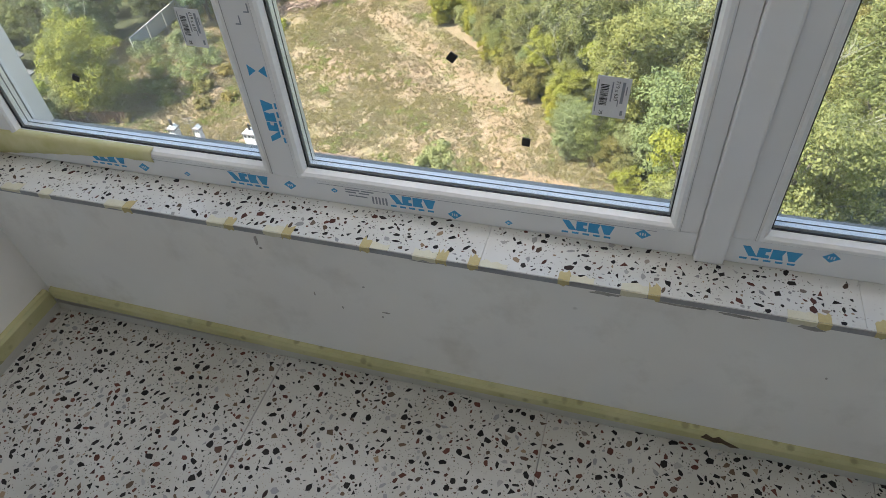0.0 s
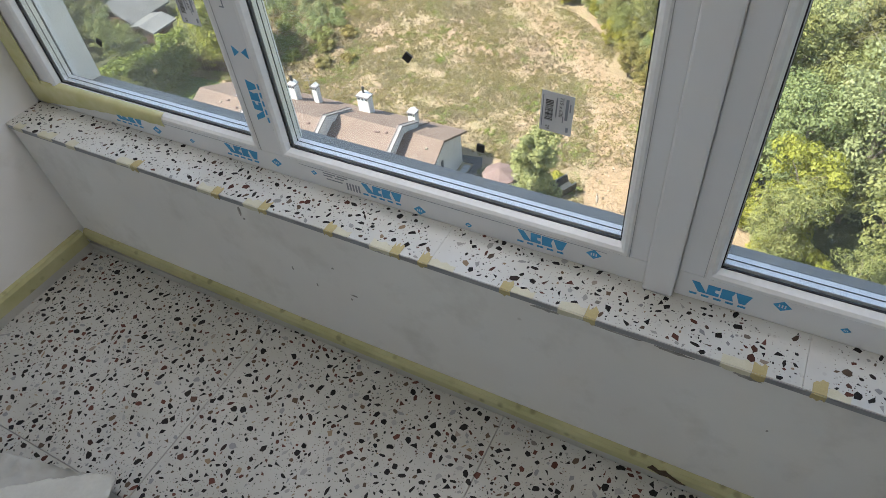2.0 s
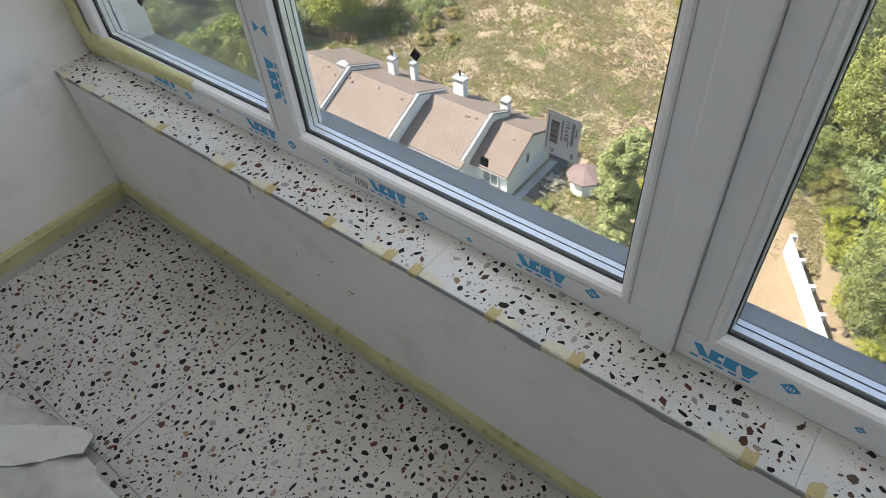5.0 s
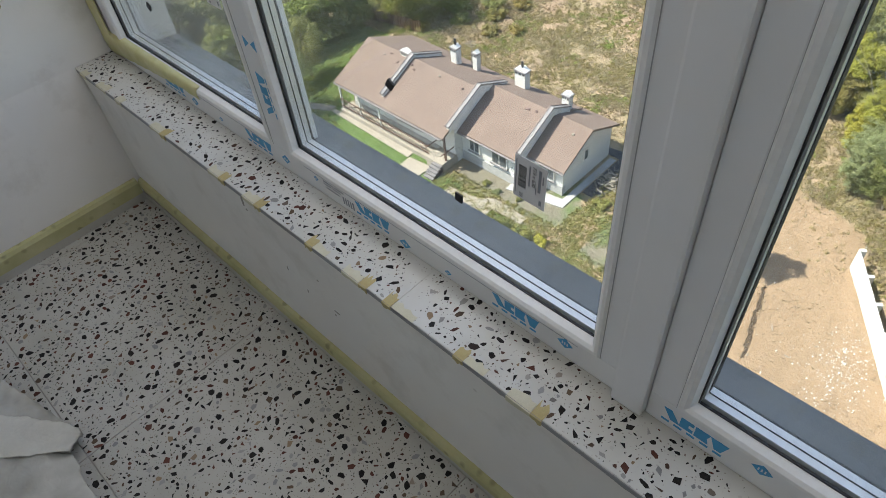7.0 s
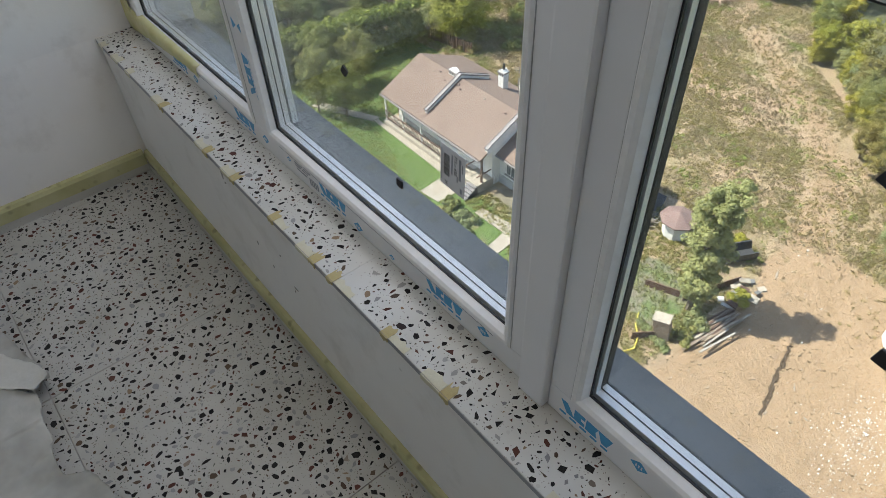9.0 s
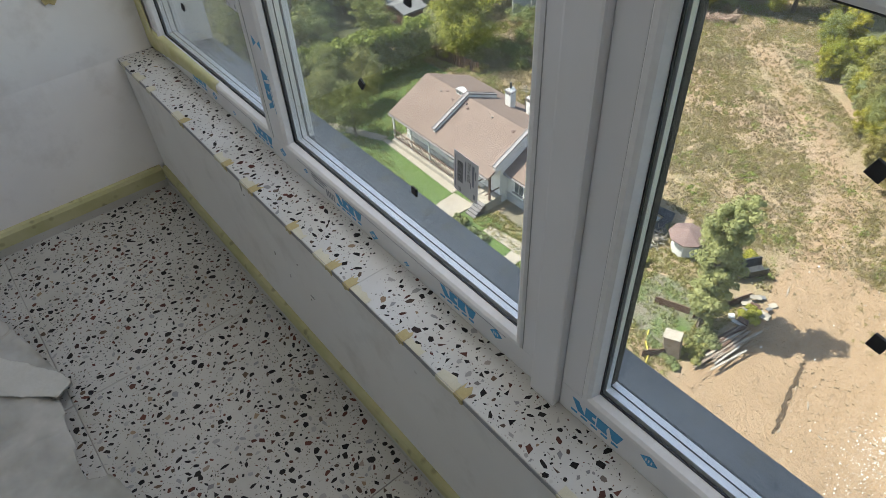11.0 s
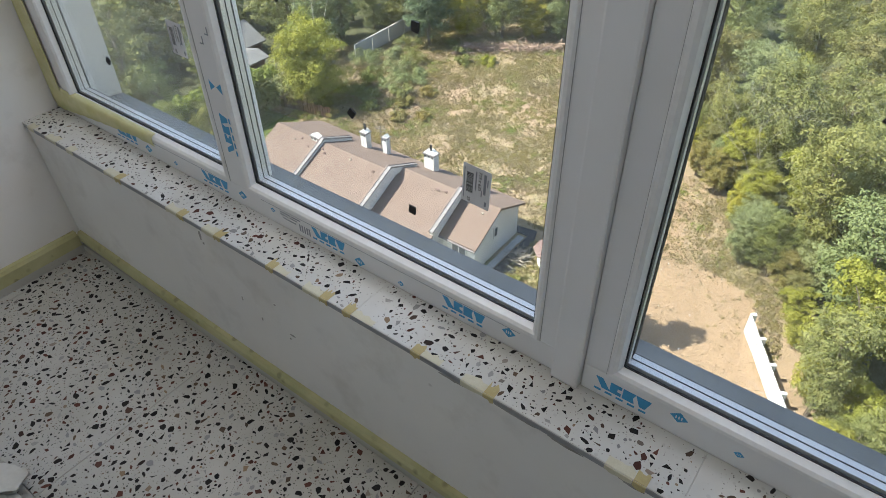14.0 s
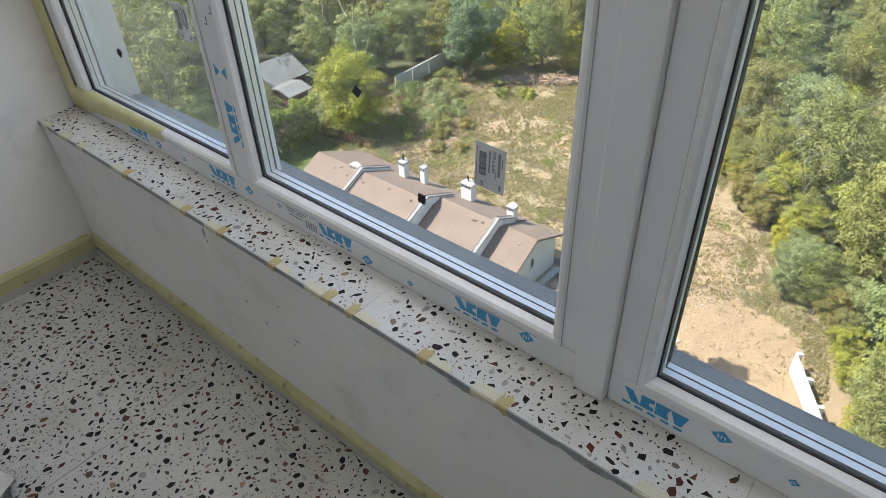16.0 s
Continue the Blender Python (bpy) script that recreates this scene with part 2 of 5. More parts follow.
# dark paving, with the house's shadow put into its colour as well
M["asphalt"] = plain("paving_with_house_shadow", (0.055, 0.053, 0.052), (0.085, 0.08, 0.078), 2, 0.9, 0.4, 0.02)
M["paving"] = plain("beige_paving", (0.31, 0.265, 0.21), (0.38, 0.33, 0.27), 2, 0.9, 0.3, 0.02)
M["concrete"] = plain("weathered_concrete", (0.40, 0.385, 0.36), (0.50, 0.48, 0.45), 1.2, 0.9, 0.3, 0.03)
M["fence_white"] = plain("whitewashed_concrete", (0.68, 0.66, 0.62), (0.60, 0.57, 0.53), 1.5, 0.85, 0.2, 0.02)
M["slate"] = plain("grey_slate_sheet", (0.14, 0.14, 0.14), (0.20, 0.195, 0.195), 0.8, 0.85, 0.3, 0.03)
M["maroon"] = plain("maroon_roofing", (0.17, 0.11, 0.10), (0.21, 0.14, 0.12), 2, 0.85, 0.3)
M["bark"] = plain("tree_bark", (0.14, 0.11, 0.085), (0.22, 0.18, 0.14), 4, 0.9, 0.6, 0.05)
M["bark_pale"] = plain("pale_dead_wood", (0.34, 0.31, 0.27), (0.42, 0.38, 0.33), 4, 0.9, 0.5, 0.05)
M["dark_plastic"] = plain("dark_plastic", (0.03, 0.03, 0.032), (0.05, 0.05, 0.05), 4, 0.5, 0.1)
M["yellow_plastic"] = plain("yellow_hose", (0.55, 0.42, 0.05), (0.6, 0.5, 0.1), 4, 0.5, 0.1)
M["leaf_green"] = leaf_material("leaves_green", (0.128, 0.148, 0.050), (0.245, 0.255, 0.090), (0.38, 0.365, 0.145))
M["leaf_yellow"] = leaf_material("leaves_yellow_green", (0.185, 0.20, 0.033), (0.345, 0.335, 0.058), (0.49, 0.455, 0.11))
M["leaf_silver"] = leaf_material("leaves_silver", (0.172, 0.198, 0.088), (0.288, 0.315, 0.148), (0.415, 0.43, 0.228))
M["leaf_olive"] = leaf_material("leaves_olive", (0.15, 0.145, 0.052), (0.25, 0.228, 0.085), (0.36, 0.315, 0.135))
M["weed"] = leaf_material("weeds", (0.165, 0.142, 0.05), (0.29, 0.245, 0.09), (0.42, 0.345, 0.155))
M["straw"] = leaf_material("dry_grass", (0.27, 0.22, 0.135), (0.37, 0.305, 0.195), (0.47, 0.40, 0.28))

M["withered"] = leaf_material("withered_weeds", (0.12, 0.085, 0.05), (0.19, 0.14, 0.085), (0.30, 0.23, 0.15))
M["leaf_blue"] = leaf_material("leaves_blue_green", (0.085, 0.125, 0.070), (0.155, 0.21, 0.12), (0.25, 0.31, 0.19))
M["leaf_bright"] = leaf_material("leaves_bright_green", (0.12, 0.165, 0.035), (0.22, 0.275, 0.065), (0.33, 0.375, 0.12))
M["rubble"] = plain("reddish_rubble", (0.30, 0.20, 0.145), (0.38, 0.27, 0.21), 3, 0.9, 0.4)
M["clod"] = plain("sandy_clods", (0.30, 0.21, 0.125), (0.38, 0.28, 0.18), 3, 0.95, 0.5, 0.03)
M["earth_dark"] = plain("dark_earth", (0.055, 0.036, 0.02), (0.09, 0.06, 0.035), 4, 0.95, 0.5, 0.03)

n = Nodes("ground_soil")
p = n.world_pos
mid, fine, broad = n.noise(0.55, 6, 0.62, p), n.noise(4.0, 5, 0.65, p), n.noise(0.13, 4, 0.5, p)
field = n.mix(n.ramp(mid, [(0.38, 0.0), (0.62, 1.0)]), (0.385, 0.27, 0.17), (0.275, 0.225, 0.112))
field = n.mix(n.ramp(fine, [(0.42, 0.0), (0.66, 0.7)]), field, (0.42, 0.305, 0.198))
sand = n.mix(n.ramp(fine, [(0.3, 0.0), (0.7, 1.0)]), (0.33, 0.217, 0.128), (0.395, 0.275, 0.17))
sand = n.mix(n.ramp(n.noise(1.1, 5, 0.6, p, distort=0.8), [(0.48, 0.0), (0.68, 0.65)]), sand, (0.27, 0.175, 0.095))
lawn = n.mix(n.ramp(n.noise(1.6, 5, 0.6, p), [(0.3, 0.0), (0.7, 1.0)]), (0.10, 0.16, 0.035), (0.15, 0.22, 0.055))
lawn = n.mix(n.ramp(n.noise(7, 5, 0.7, p), [(0.40, 0.0), (0.65, 0.8)]), lawn, (0.055, 0.09, 0.022))
soil = n.mix(n.ramp(fine, [(0.3, 0.0), (0.7, 1.0)]), (0.16, 0.14, 0.10), (0.24, 0.21, 0.15))
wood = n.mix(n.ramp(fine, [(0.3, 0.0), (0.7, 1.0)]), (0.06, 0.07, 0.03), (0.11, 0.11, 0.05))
edge = n.math("MULTIPLY", n.math("SUBTRACT", mid, 0.5), 0.9)


def masked(name, under, over):
    m = n.math("ADD", n.attr(name), edge)
    return n.mix(n.ramp(m, [(0.40, 0.0), (0.60, 1.0)]), under, over)


crumb = n.noise(9, 6, 0.75, p)
sand = n.mix(n.ramp(crumb, [(0.50, 0.0), (0.62, 0.85)]), sand, (0.21, 0.135, 0.075))
rut = n.noise(1.0, 4, 0.6, n.scaled(2.6, 0.35, 1.0, p), distort=0.7)
sand = n.mix(n.ramp(rut, [(0.54, 0.0), (0.62, 0.5)]), sand, (0.25, 0.165, 0.095))
sand = n.mix(n.ramp(n.noise(17, 4, 0.7, p), [(0.55, 0.0), (0.68, 0.7)]), sand, (0.46, 0.345, 0.23))
field = n.mix(n.ramp(crumb, [(0.46, 0.0), (0.62, 0.7)]), field, (0.17, 0.14, 0.085))
field = n.mix(n.ramp(broad, [(0.44, 0.0), (0.62, 0.6)]), field, (0.36, 0.235, 0.155))
field = n.mix(n.ramp(n.noise(0.33, 5, 0.7, p), [(0.54, 0.0), (0.66, 0.65)]), field, (0.22, 0.155, 0.10))
col = masked("sand", field, sand)
col = masked("soil", col, soil)
col = masked("lawn", col, lawn)
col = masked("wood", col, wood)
n.set(Base_Color=col, Roughness=0.95)
n.bump(n.math("ADD", fine, n.math("MULTIPLY", n.noise(22, 3, 0.6, p), 0.4)), 0.75, 0.2)
M["ground"] = n.m

# ---- mesh helpers ----
def finish(name, bm, material, parent=None, smooth=False):
    me = bpy.data.meshes.new(name)
    bmesh.ops.recalc_face_normals(bm, faces=bm.faces)
    bm.to_mesh(me)
    bm.free()
    for poly in me.polygons:
        poly.use_smooth = smooth
    for k in material if isinstance(material, tuple) else (material,):
        me.materials.append(M[k])
    ob = new(name, me)
    if parent:
        ob.parent = parent
    return ob


def part(name, bm, material, parent, label=""):
    return tagged(finish(name, bm, material, parent), label)


def box(x0, x1, y0, y1, z0, z1, bevel=0.0, bm=None):
    bm = bm or bmesh.new()
    vs = [bm.verts.new((x, y, z)) for x in (x0, x1) for y in (y0, y1) for z in (z0, z1)]
    fs = [bm.faces.new([vs[i] for i in q]) for q in ((0, 1, 3, 2), (4, 6, 7, 5), (0, 4, 5, 1), (2, 3, 7, 6), (0, 2, 6, 4), (1, 5, 7, 3))]
    if bevel:
        es = list({e for f in fs for e in f.edges})
        bmesh.ops.bevel(bm, geom=es, offset=bevel, segments=2, affect="EDGES", profile=0.6)
    return bm


def turned(bm, m):
    bmesh.ops.transform(bm, matrix=m, verts=bm.verts)
    return bm


def ring(x0, x1, z0, z1, profile):
    """A mitred frame round an opening: profile holds (inset from the outer edge, y) points, closed."""
    bm = bmesh.new()
    loops = [[bm.verts.new(v) for v in ((x0 + d, y, z0 + d), (x1 - d, y, z0 + d), (x1 - d, y, z1 - d), (x0 + d, y, z1 - d))] for d, y in profile]
    for a, b in zip(loops, loops[1:] + loops[:1]):
        for i in range(4):
            bm.faces.new((a[i], a[(i + 1) % 4], b[(i + 1) % 4], b[i]))
    return bm


def prism(pts, axis, a, b, bm=None):
    """A polygon pushed along an axis. Axis x: pts are (y, z); y: (x, z); z: (x, y)."""
    bm = bm or bmesh.new()
    at = {"x": lambda p, s: (s, p[0], p[1]), "y": lambda p, s: (p[0], s, p[1]), "z": lambda p, s: (p[0], p[1], s)}[axis]
    lo, hi = [bm.verts.new(at(p, a)) for p in pts], [bm.verts.new(at(p, b)) for p in pts]
    bm.faces.new(lo), bm.faces.new(hi[::-1])
    for i in range(len(pts)):
        j = (i + 1) % len(pts)
        bm.faces.new((lo[i], hi[i], hi[j], lo[j]))
    return bm


def tube(points, radius, sides=6, bm=None):
    """A round bar along points; radius may taper (a list)."""
    bm = bm or bmesh.new()
    rings = []
    for i, p in enumerate(points):
        d = (Vector(points[min(i + 1, len(points) - 1)]) - Vector(points[max(i - 1, 0)])).normalized()
        q = d.to_track_quat("Z", "Y")
        r = radius[i] if isinstance(radius, list) else radius
        rings.append([bm.verts.new(Vector(p) + q @ Vector((r * math.cos(2 * math.pi * k / sides), r * math.sin(2 * math.pi * k / sides), 0))) for k in range(sides)])
    for a, b in zip(rings, rings[1:]):
        for k in range(sides):
            bm.faces.new((a[k], a[(k + 1) % sides], b[(k + 1) % sides], b[k]))
    bm.faces.new(rings[0]), bm.faces.new(rings[-1][::-1])
    return bm


def thing(name, label, category, at=(0, 0, 0), group="", kind=""):
    ob = new(name)
    ob.empty_display_size = 0.1
    ob.location = at
    return tagged(ob, label, category, group, kind)


def structure(name, bm, material, label, category):
    return tagged(finish(name, bm, material), label, category, kind="structure")


# ---- room shell ----
WALL_Y, SILL_Z, FRAME_Y = 0.809, 0.427, 0.909
LEFT, RIGHT, BACK, TOP = -1.396, 2.9, -0.95, 2.6
OUT_Y = 1.07

bm = bmesh.new()
for prof in ([(LEFT - 0.25, 0.0), (-1.362, 0.0), (-1.392, SILL_Z - 0.03), (LEFT, SILL_Z), (LEFT, TOP), (LEFT - 0.25, TOP)],):
    prism(prof, "y", BACK, 0.905, bm)
structure("wall_west", bm, "plaster", "white plastered side wall, unpainted and stained near the floor", "wall")
structure("wall_south", box(LEFT - 0.25, RIGHT + 0.2, BACK - 0.2, BACK, 0, TOP), "white_wall", "plain white wall at the back of the room", "wall")
structure("wall_east", box(RIGHT, RIGHT + 0.2, BACK, 0.905, 0, TOP), "white_wall", "plain white side wall of the room", "wall")
structure("ceiling", box(LEFT - 0.25, RIGHT + 0.2, BACK - 0.2, OUT_Y, TOP, TOP + 0.2), "white_wall", "plain white ceiling", "ceiling")
bm = prism([(WALL_Y, 0.0), (WALL_Y, SILL_Z - 0.0152), (FRAME_Y + 0.03, SILL_Z - 0.0152), (FRAME_Y + 0.03, SILL_Z - 0.034), (OUT_Y - 0.02, SILL_Z - 0.034), (OUT_Y - 0.02, 0.0)], "x", -1.60, RIGHT + 0.2)
parapet = structure("wall_north", bm, "plaster", "low grey-white plastered parapet wall under the windows", "wall")
structure("wall_lintel", box(-1.60, RIGHT + 0.2, 0.909, OUT_Y, 2.25, TOP), "white_wall", "plain white lintel above the windows", "wall")
structure("wall_pier_west", box(-1.72, -1.372, 0.990, OUT_Y + 0.012, SILL_Z - 0.06, TOP), "render_white", "white rendered outer reveal beside the window", "wall")
structure("wall_pier_jamb", box(-1.72, -1.336, 0.9097, 0.988, SILL_Z, TOP), "white_wall", "white plastered jamb beside the window frame", "wall")
structure("facade_wall", box(-9, 9, 0.80, OUT_Y - 0.03, -30, -0.21), "render_white", "white rendered facade of the tower below the window", "facade")

# plaster specks and scuffs on the parapet wall
def blot(name, cx, cz, w, h, seed, label):
    rnd = random.Random(seed)
    pts = []
    for k in range(14):
        a = 2 * math.pi * k / 14
        r = rnd.uniform(0.55, 1.1)
        pts.append((cx + 0.5 * w * r * math.cos(a), cz + 0.5 * h * r * math.sin(a)))
    return part(name, prism(pts, "y", WALL_Y - 0.0012, WALL_Y + 0.002), "smear", parapet, label)


for k, (x, z, w, h) in enumerate(((0.03, 0.402, 0.06, 0.009), (0.16, 0.405, 0.10, 0.006), (0.25, 0.402, 0.07, 0.008), (0.36, 0.402, 0.05, 0.010), (-0.66, 0.388, 0.010, 0.030), (-0.655, 0.366, 0.007, 0.008), (-0.40, 0.229, 0.018, 0.004),
                                  (-0.41, 0.213, 0.005, 0.007), (-0.44, 0.30, 0.007, 0.005), (-0.56, 0.25, 0.004, 0.014), (-0.50, 0.22, 0.004, 0.010), (-0.30, 0.407, 0.06, 0.005), (0.42, 0.28, 0.004, 0.006))):
    blot("scuff", x, z, w, h, 40 + k, "dark grout smear on the plaster")

# baseboard covered with masking tape
def tape_board(name, bm, label):
    return structure(name, bm, "base_tape", label, "baseboard")


bm = prism([(WALL_Y + 0.001, 0.0245), (WALL_Y - 0.0150, 0.0245), (WALL_Y - 0.0145, 0.042), (WALL_Y - 0.010, 0.051), (WALL_Y + 0.001, 0.054)], "x", -1.356, RIGHT)
bmesh.ops.bisect_plane(bm, geom=bm.verts[:] + bm.edges[:] + bm.faces[:], plane_co=(-0.55, 0, 0), plane_no=(1, 0, 0))
for v in bm.verts:
    v.co.z += 0.018 * max(0.0, min(1.0, (-0.55 - v.co.x) / 0.80))
tape_board("baseboard", bm, "low baseboard covered with yellowish masking tape")
tape_board("baseboard", prism([(-1.372, 0.026), (-1.3497, 0.026), (-1.350, 0.062), (-1.355, 0.072), (-1.372, 0.075)], "y", BACK, WALL_Y - 0.0155),
           "low baseboard on the side wall, covered with yellowish masking tape")
structure("skirting", box(-1.356, RIGHT, WALL_Y - 0.0135, WALL_Y + 0.001, 0.0, 0.0250), "terrazzo", "grey mortar bed under the taped baseboard", "skirting")
structure("skirting", box(-1.372, -1.3505, BACK, WALL_Y - 0.014, 0.0, 0.0265), "terrazzo", "terrazzo skirting on the side wall below the tape", "skirting")

# ---- terrazzo ----
def chip_mesh(name, x0, x1, y0, y1, z, density, parent, seed, keep=None, size=1.0):
    """Angular stone chips set in the terrazzo, one mesh."""
    rng = np.random.default_rng(seed)
    count = int((x1 - x0) * (y1 - y0) * density)
    verts, faces, cells, cell = [], [], {}, 0.009
    us = np.sort(rng.random(count))[::-1]
    for cx, cy, u, turn, ratio in zip(rng.uniform(x0, x1, count), rng.uniform(y0, y1, count), us, rng.uniform(0, 6.28, count), rng.uniform(0.36, 0.90, count)):
        r = size * (0.0010 + 0.0047 * u ** 2.2 + 0.0038 * u ** 10)
        if rng.random() > 0.78 + 1.0 * noise.noise(Vector((cx * 17, cy * 17, seed))):
            continue
        if keep and not keep(cx, cy, r):
            continue
        ci, cj = int(cx / cell + 1000), int(cy / cell + 1000)
        if any((cx - a) ** 2 + (cy - b) ** 2 < (0.92 * (r + c)) ** 2 for i in (-1, 0, 1) for j in (-1, 0, 1) for a, b, c in cells.get((ci + i, cj + j), ())):
            continue
        cells.setdefault((ci, cj), []).append((cx, cy, r))
        sides = int(rng.integers(3, 8))
        base = len(verts)
        c, s = math.cos(turn), math.sin(turn)
        jit = rng.uniform(0.68, 1.22, sides)
        for k in range(sides):
            a = 6.283 * (k + 0.9 * (jit[k] - 0.95)) / sides
            px, py = r * jit[k] * math.cos(a), r * ratio * jit[k] * math.sin(a)
            verts.append((cx + c * px - s * py, cy + s * px + c * py, z))
        faces.append(tuple(range(base, base + sides)))
    me = bpy.data.meshes.new(name)
    me.from_pydata(verts, [], faces)
    me.materials.append(M["chips"])
    ob = new(name, me)
    ob.parent = parent
    return tagged(ob, "dark, red and grey stone chips set in the cement", kind="stuff")


floor = structure("floor", box(LEFT - 0.2, RIGHT, BACK, WALL_Y + 0.002, -0.20, -0.004), "plinth", "terrazzo tiled floor with dark and red stone chips", "floor")
XS = [-1.60, -1.325, -0.686, -0.048, 0.590, 1.228, 1.866, 2.504, 2.9]
YS = [-0.95, -0.354, 0.285, WALL_Y]
for i in range(len(XS) - 1):
    for j in range(len(YS) - 1):
        g = 0.0009
        bm = box(XS[i] + g, XS[i + 1] - g, YS[j] + g, YS[j + 1] - g, -0.02, 0.0, 0.0006)
        tile = part("tile", bm, "terrazzo", floor)
        if XS[i] < 0.6 and YS[j + 1] > 0.0:
            chip_mesh("stone_chips", XS[i] + 0.004, XS[i + 1] - 0.004, max(YS[j], -0.45) + 0.004, YS[j + 1] - 0.004, 0.0003, 25000, tile, 100 + i * 10 + j, None, 1.08)

sill = thing("window_sill", "pale terrazzo window sill with tape remnants along its edge", "window sill", kind="structure")
SX = [-1.396, -0.868, -0.195, 0.432, 1.06, 1.69, 2.32, 2.9]
for i in range(len(SX) - 1):
    slab = part("slab", box(SX[i] + 0.0001, SX[i + 1] - 0.0001, WALL_Y - 0.006, FRAME_Y + 0.02, SILL_Z - 0.015, SILL_Z, 0.0010), "terrazzo_sill", sill)
    if SX[i] < 0.5:
        chip_mesh("stone_chips", SX[i] + 0.004, SX[i + 1] - 0.004, WALL_Y - 0.002, FRAME_Y - 0.002, SILL_Z + 0.0003, 21000, slab, 300 + i,
                  lambda x, y, r: abs(x - (-0.195 - 0.03 * (y - 0.86) / 0.05)) > 0.022 + r and abs(x - 0.445) > 0.022 + r, 1.0)
bm = prism([(WALL_Y - 0.0072, SILL_Z - 0.0022), (WALL_Y - 0.0072, SILL_Z - 0.0125), (WALL_Y - 0.0012, SILL_Z - 0.0165), (WALL_Y + 0.004, SILL_Z - 0.0165), (WALL_Y + 0.004, SILL_Z - 0.0022)], "x", -1.388, RIGHT)
part("edge_strip", bm, "edge_metal", sill, "dull grey metal edge strip")

# ---- windows ----
def window_logo(parent, x, z, s=1.0, vertical=False, y=FRAME_Y):
    """Four blue wedges over a row of dashes, printed on the protective film."""
    wedge = [[(0.0, 1.0), (0.46, 1.0), (1.02, 0.0), (0.50, 0.0)], [(0.12, 0.0), (0.86, 0.0), (0.86, 0.30), (0.60, 0.34), (0.60, 0.66), (0.86, 0.70), (0.86, 1.0), (0.12, 1.0)],
             [(0.08, 0.0), (0.86, 0.0), (0.74, 0.5), (0.88, 1.0), (0.08, 1.0)], [(0.02, 1.0), (0.98, 1.0), (0.70, 0.0), (0.34, 0.0)]]
    bm = bmesh.new()
    for k, w in enumerate(wedge):
        pts = [((k * 0.0225 + p[0] * 0.026) * s, (p[1] * 0.022) * s) for p in w]
        if vertical:
            pts = [(-b, a) for a, b in pts]
        prism([(x + a, z + b) for a, b in pts], "y", y - 0.0006, y + 0.001, bm)
    for k in range(5):
        pts = [(k * 0.019 * s, -0.0085 * s), ((k * 0.019 + 0.012) * s, -0.0085 * s), ((k * 0.019 + 0.012) * s, -0.0045 * s), (k * 0.019 * s, -0.0045 * s)]
        if vertical:
            pts = [(-b, a) for a, b in pts]
        prism([(x + a, z + b) for a, b in pts], "y", y - 0.0006, y + 0.001, bm)
    return part("film_print", bm, "film_blue", parent, "blue print on protective film")


def window_badge(parent, x, z, r=0.011, y=FRAME_Y, mat="film_blue"):
    bm = prism([(x - r * 1.25, z), (x, z - r), (x + r * 1.25, z), (x, z + r)], "y", y - 0.0006, y + 0.001)
    ob = part("film_badge", bm, mat, parent, "blue diamond printed on film")
    bm = bmesh.new()
    for k in (-1, 0, 1):
        box(x + k * r * 0.4 - r * 0.09, x + k * r * 0.4 + r * 0.09, y - 0.0010, y - 0.0004, z - r * 0.28, z + r * 0.28, bm=bm)
    part("badge_mark", bm, "label", ob)
    return ob


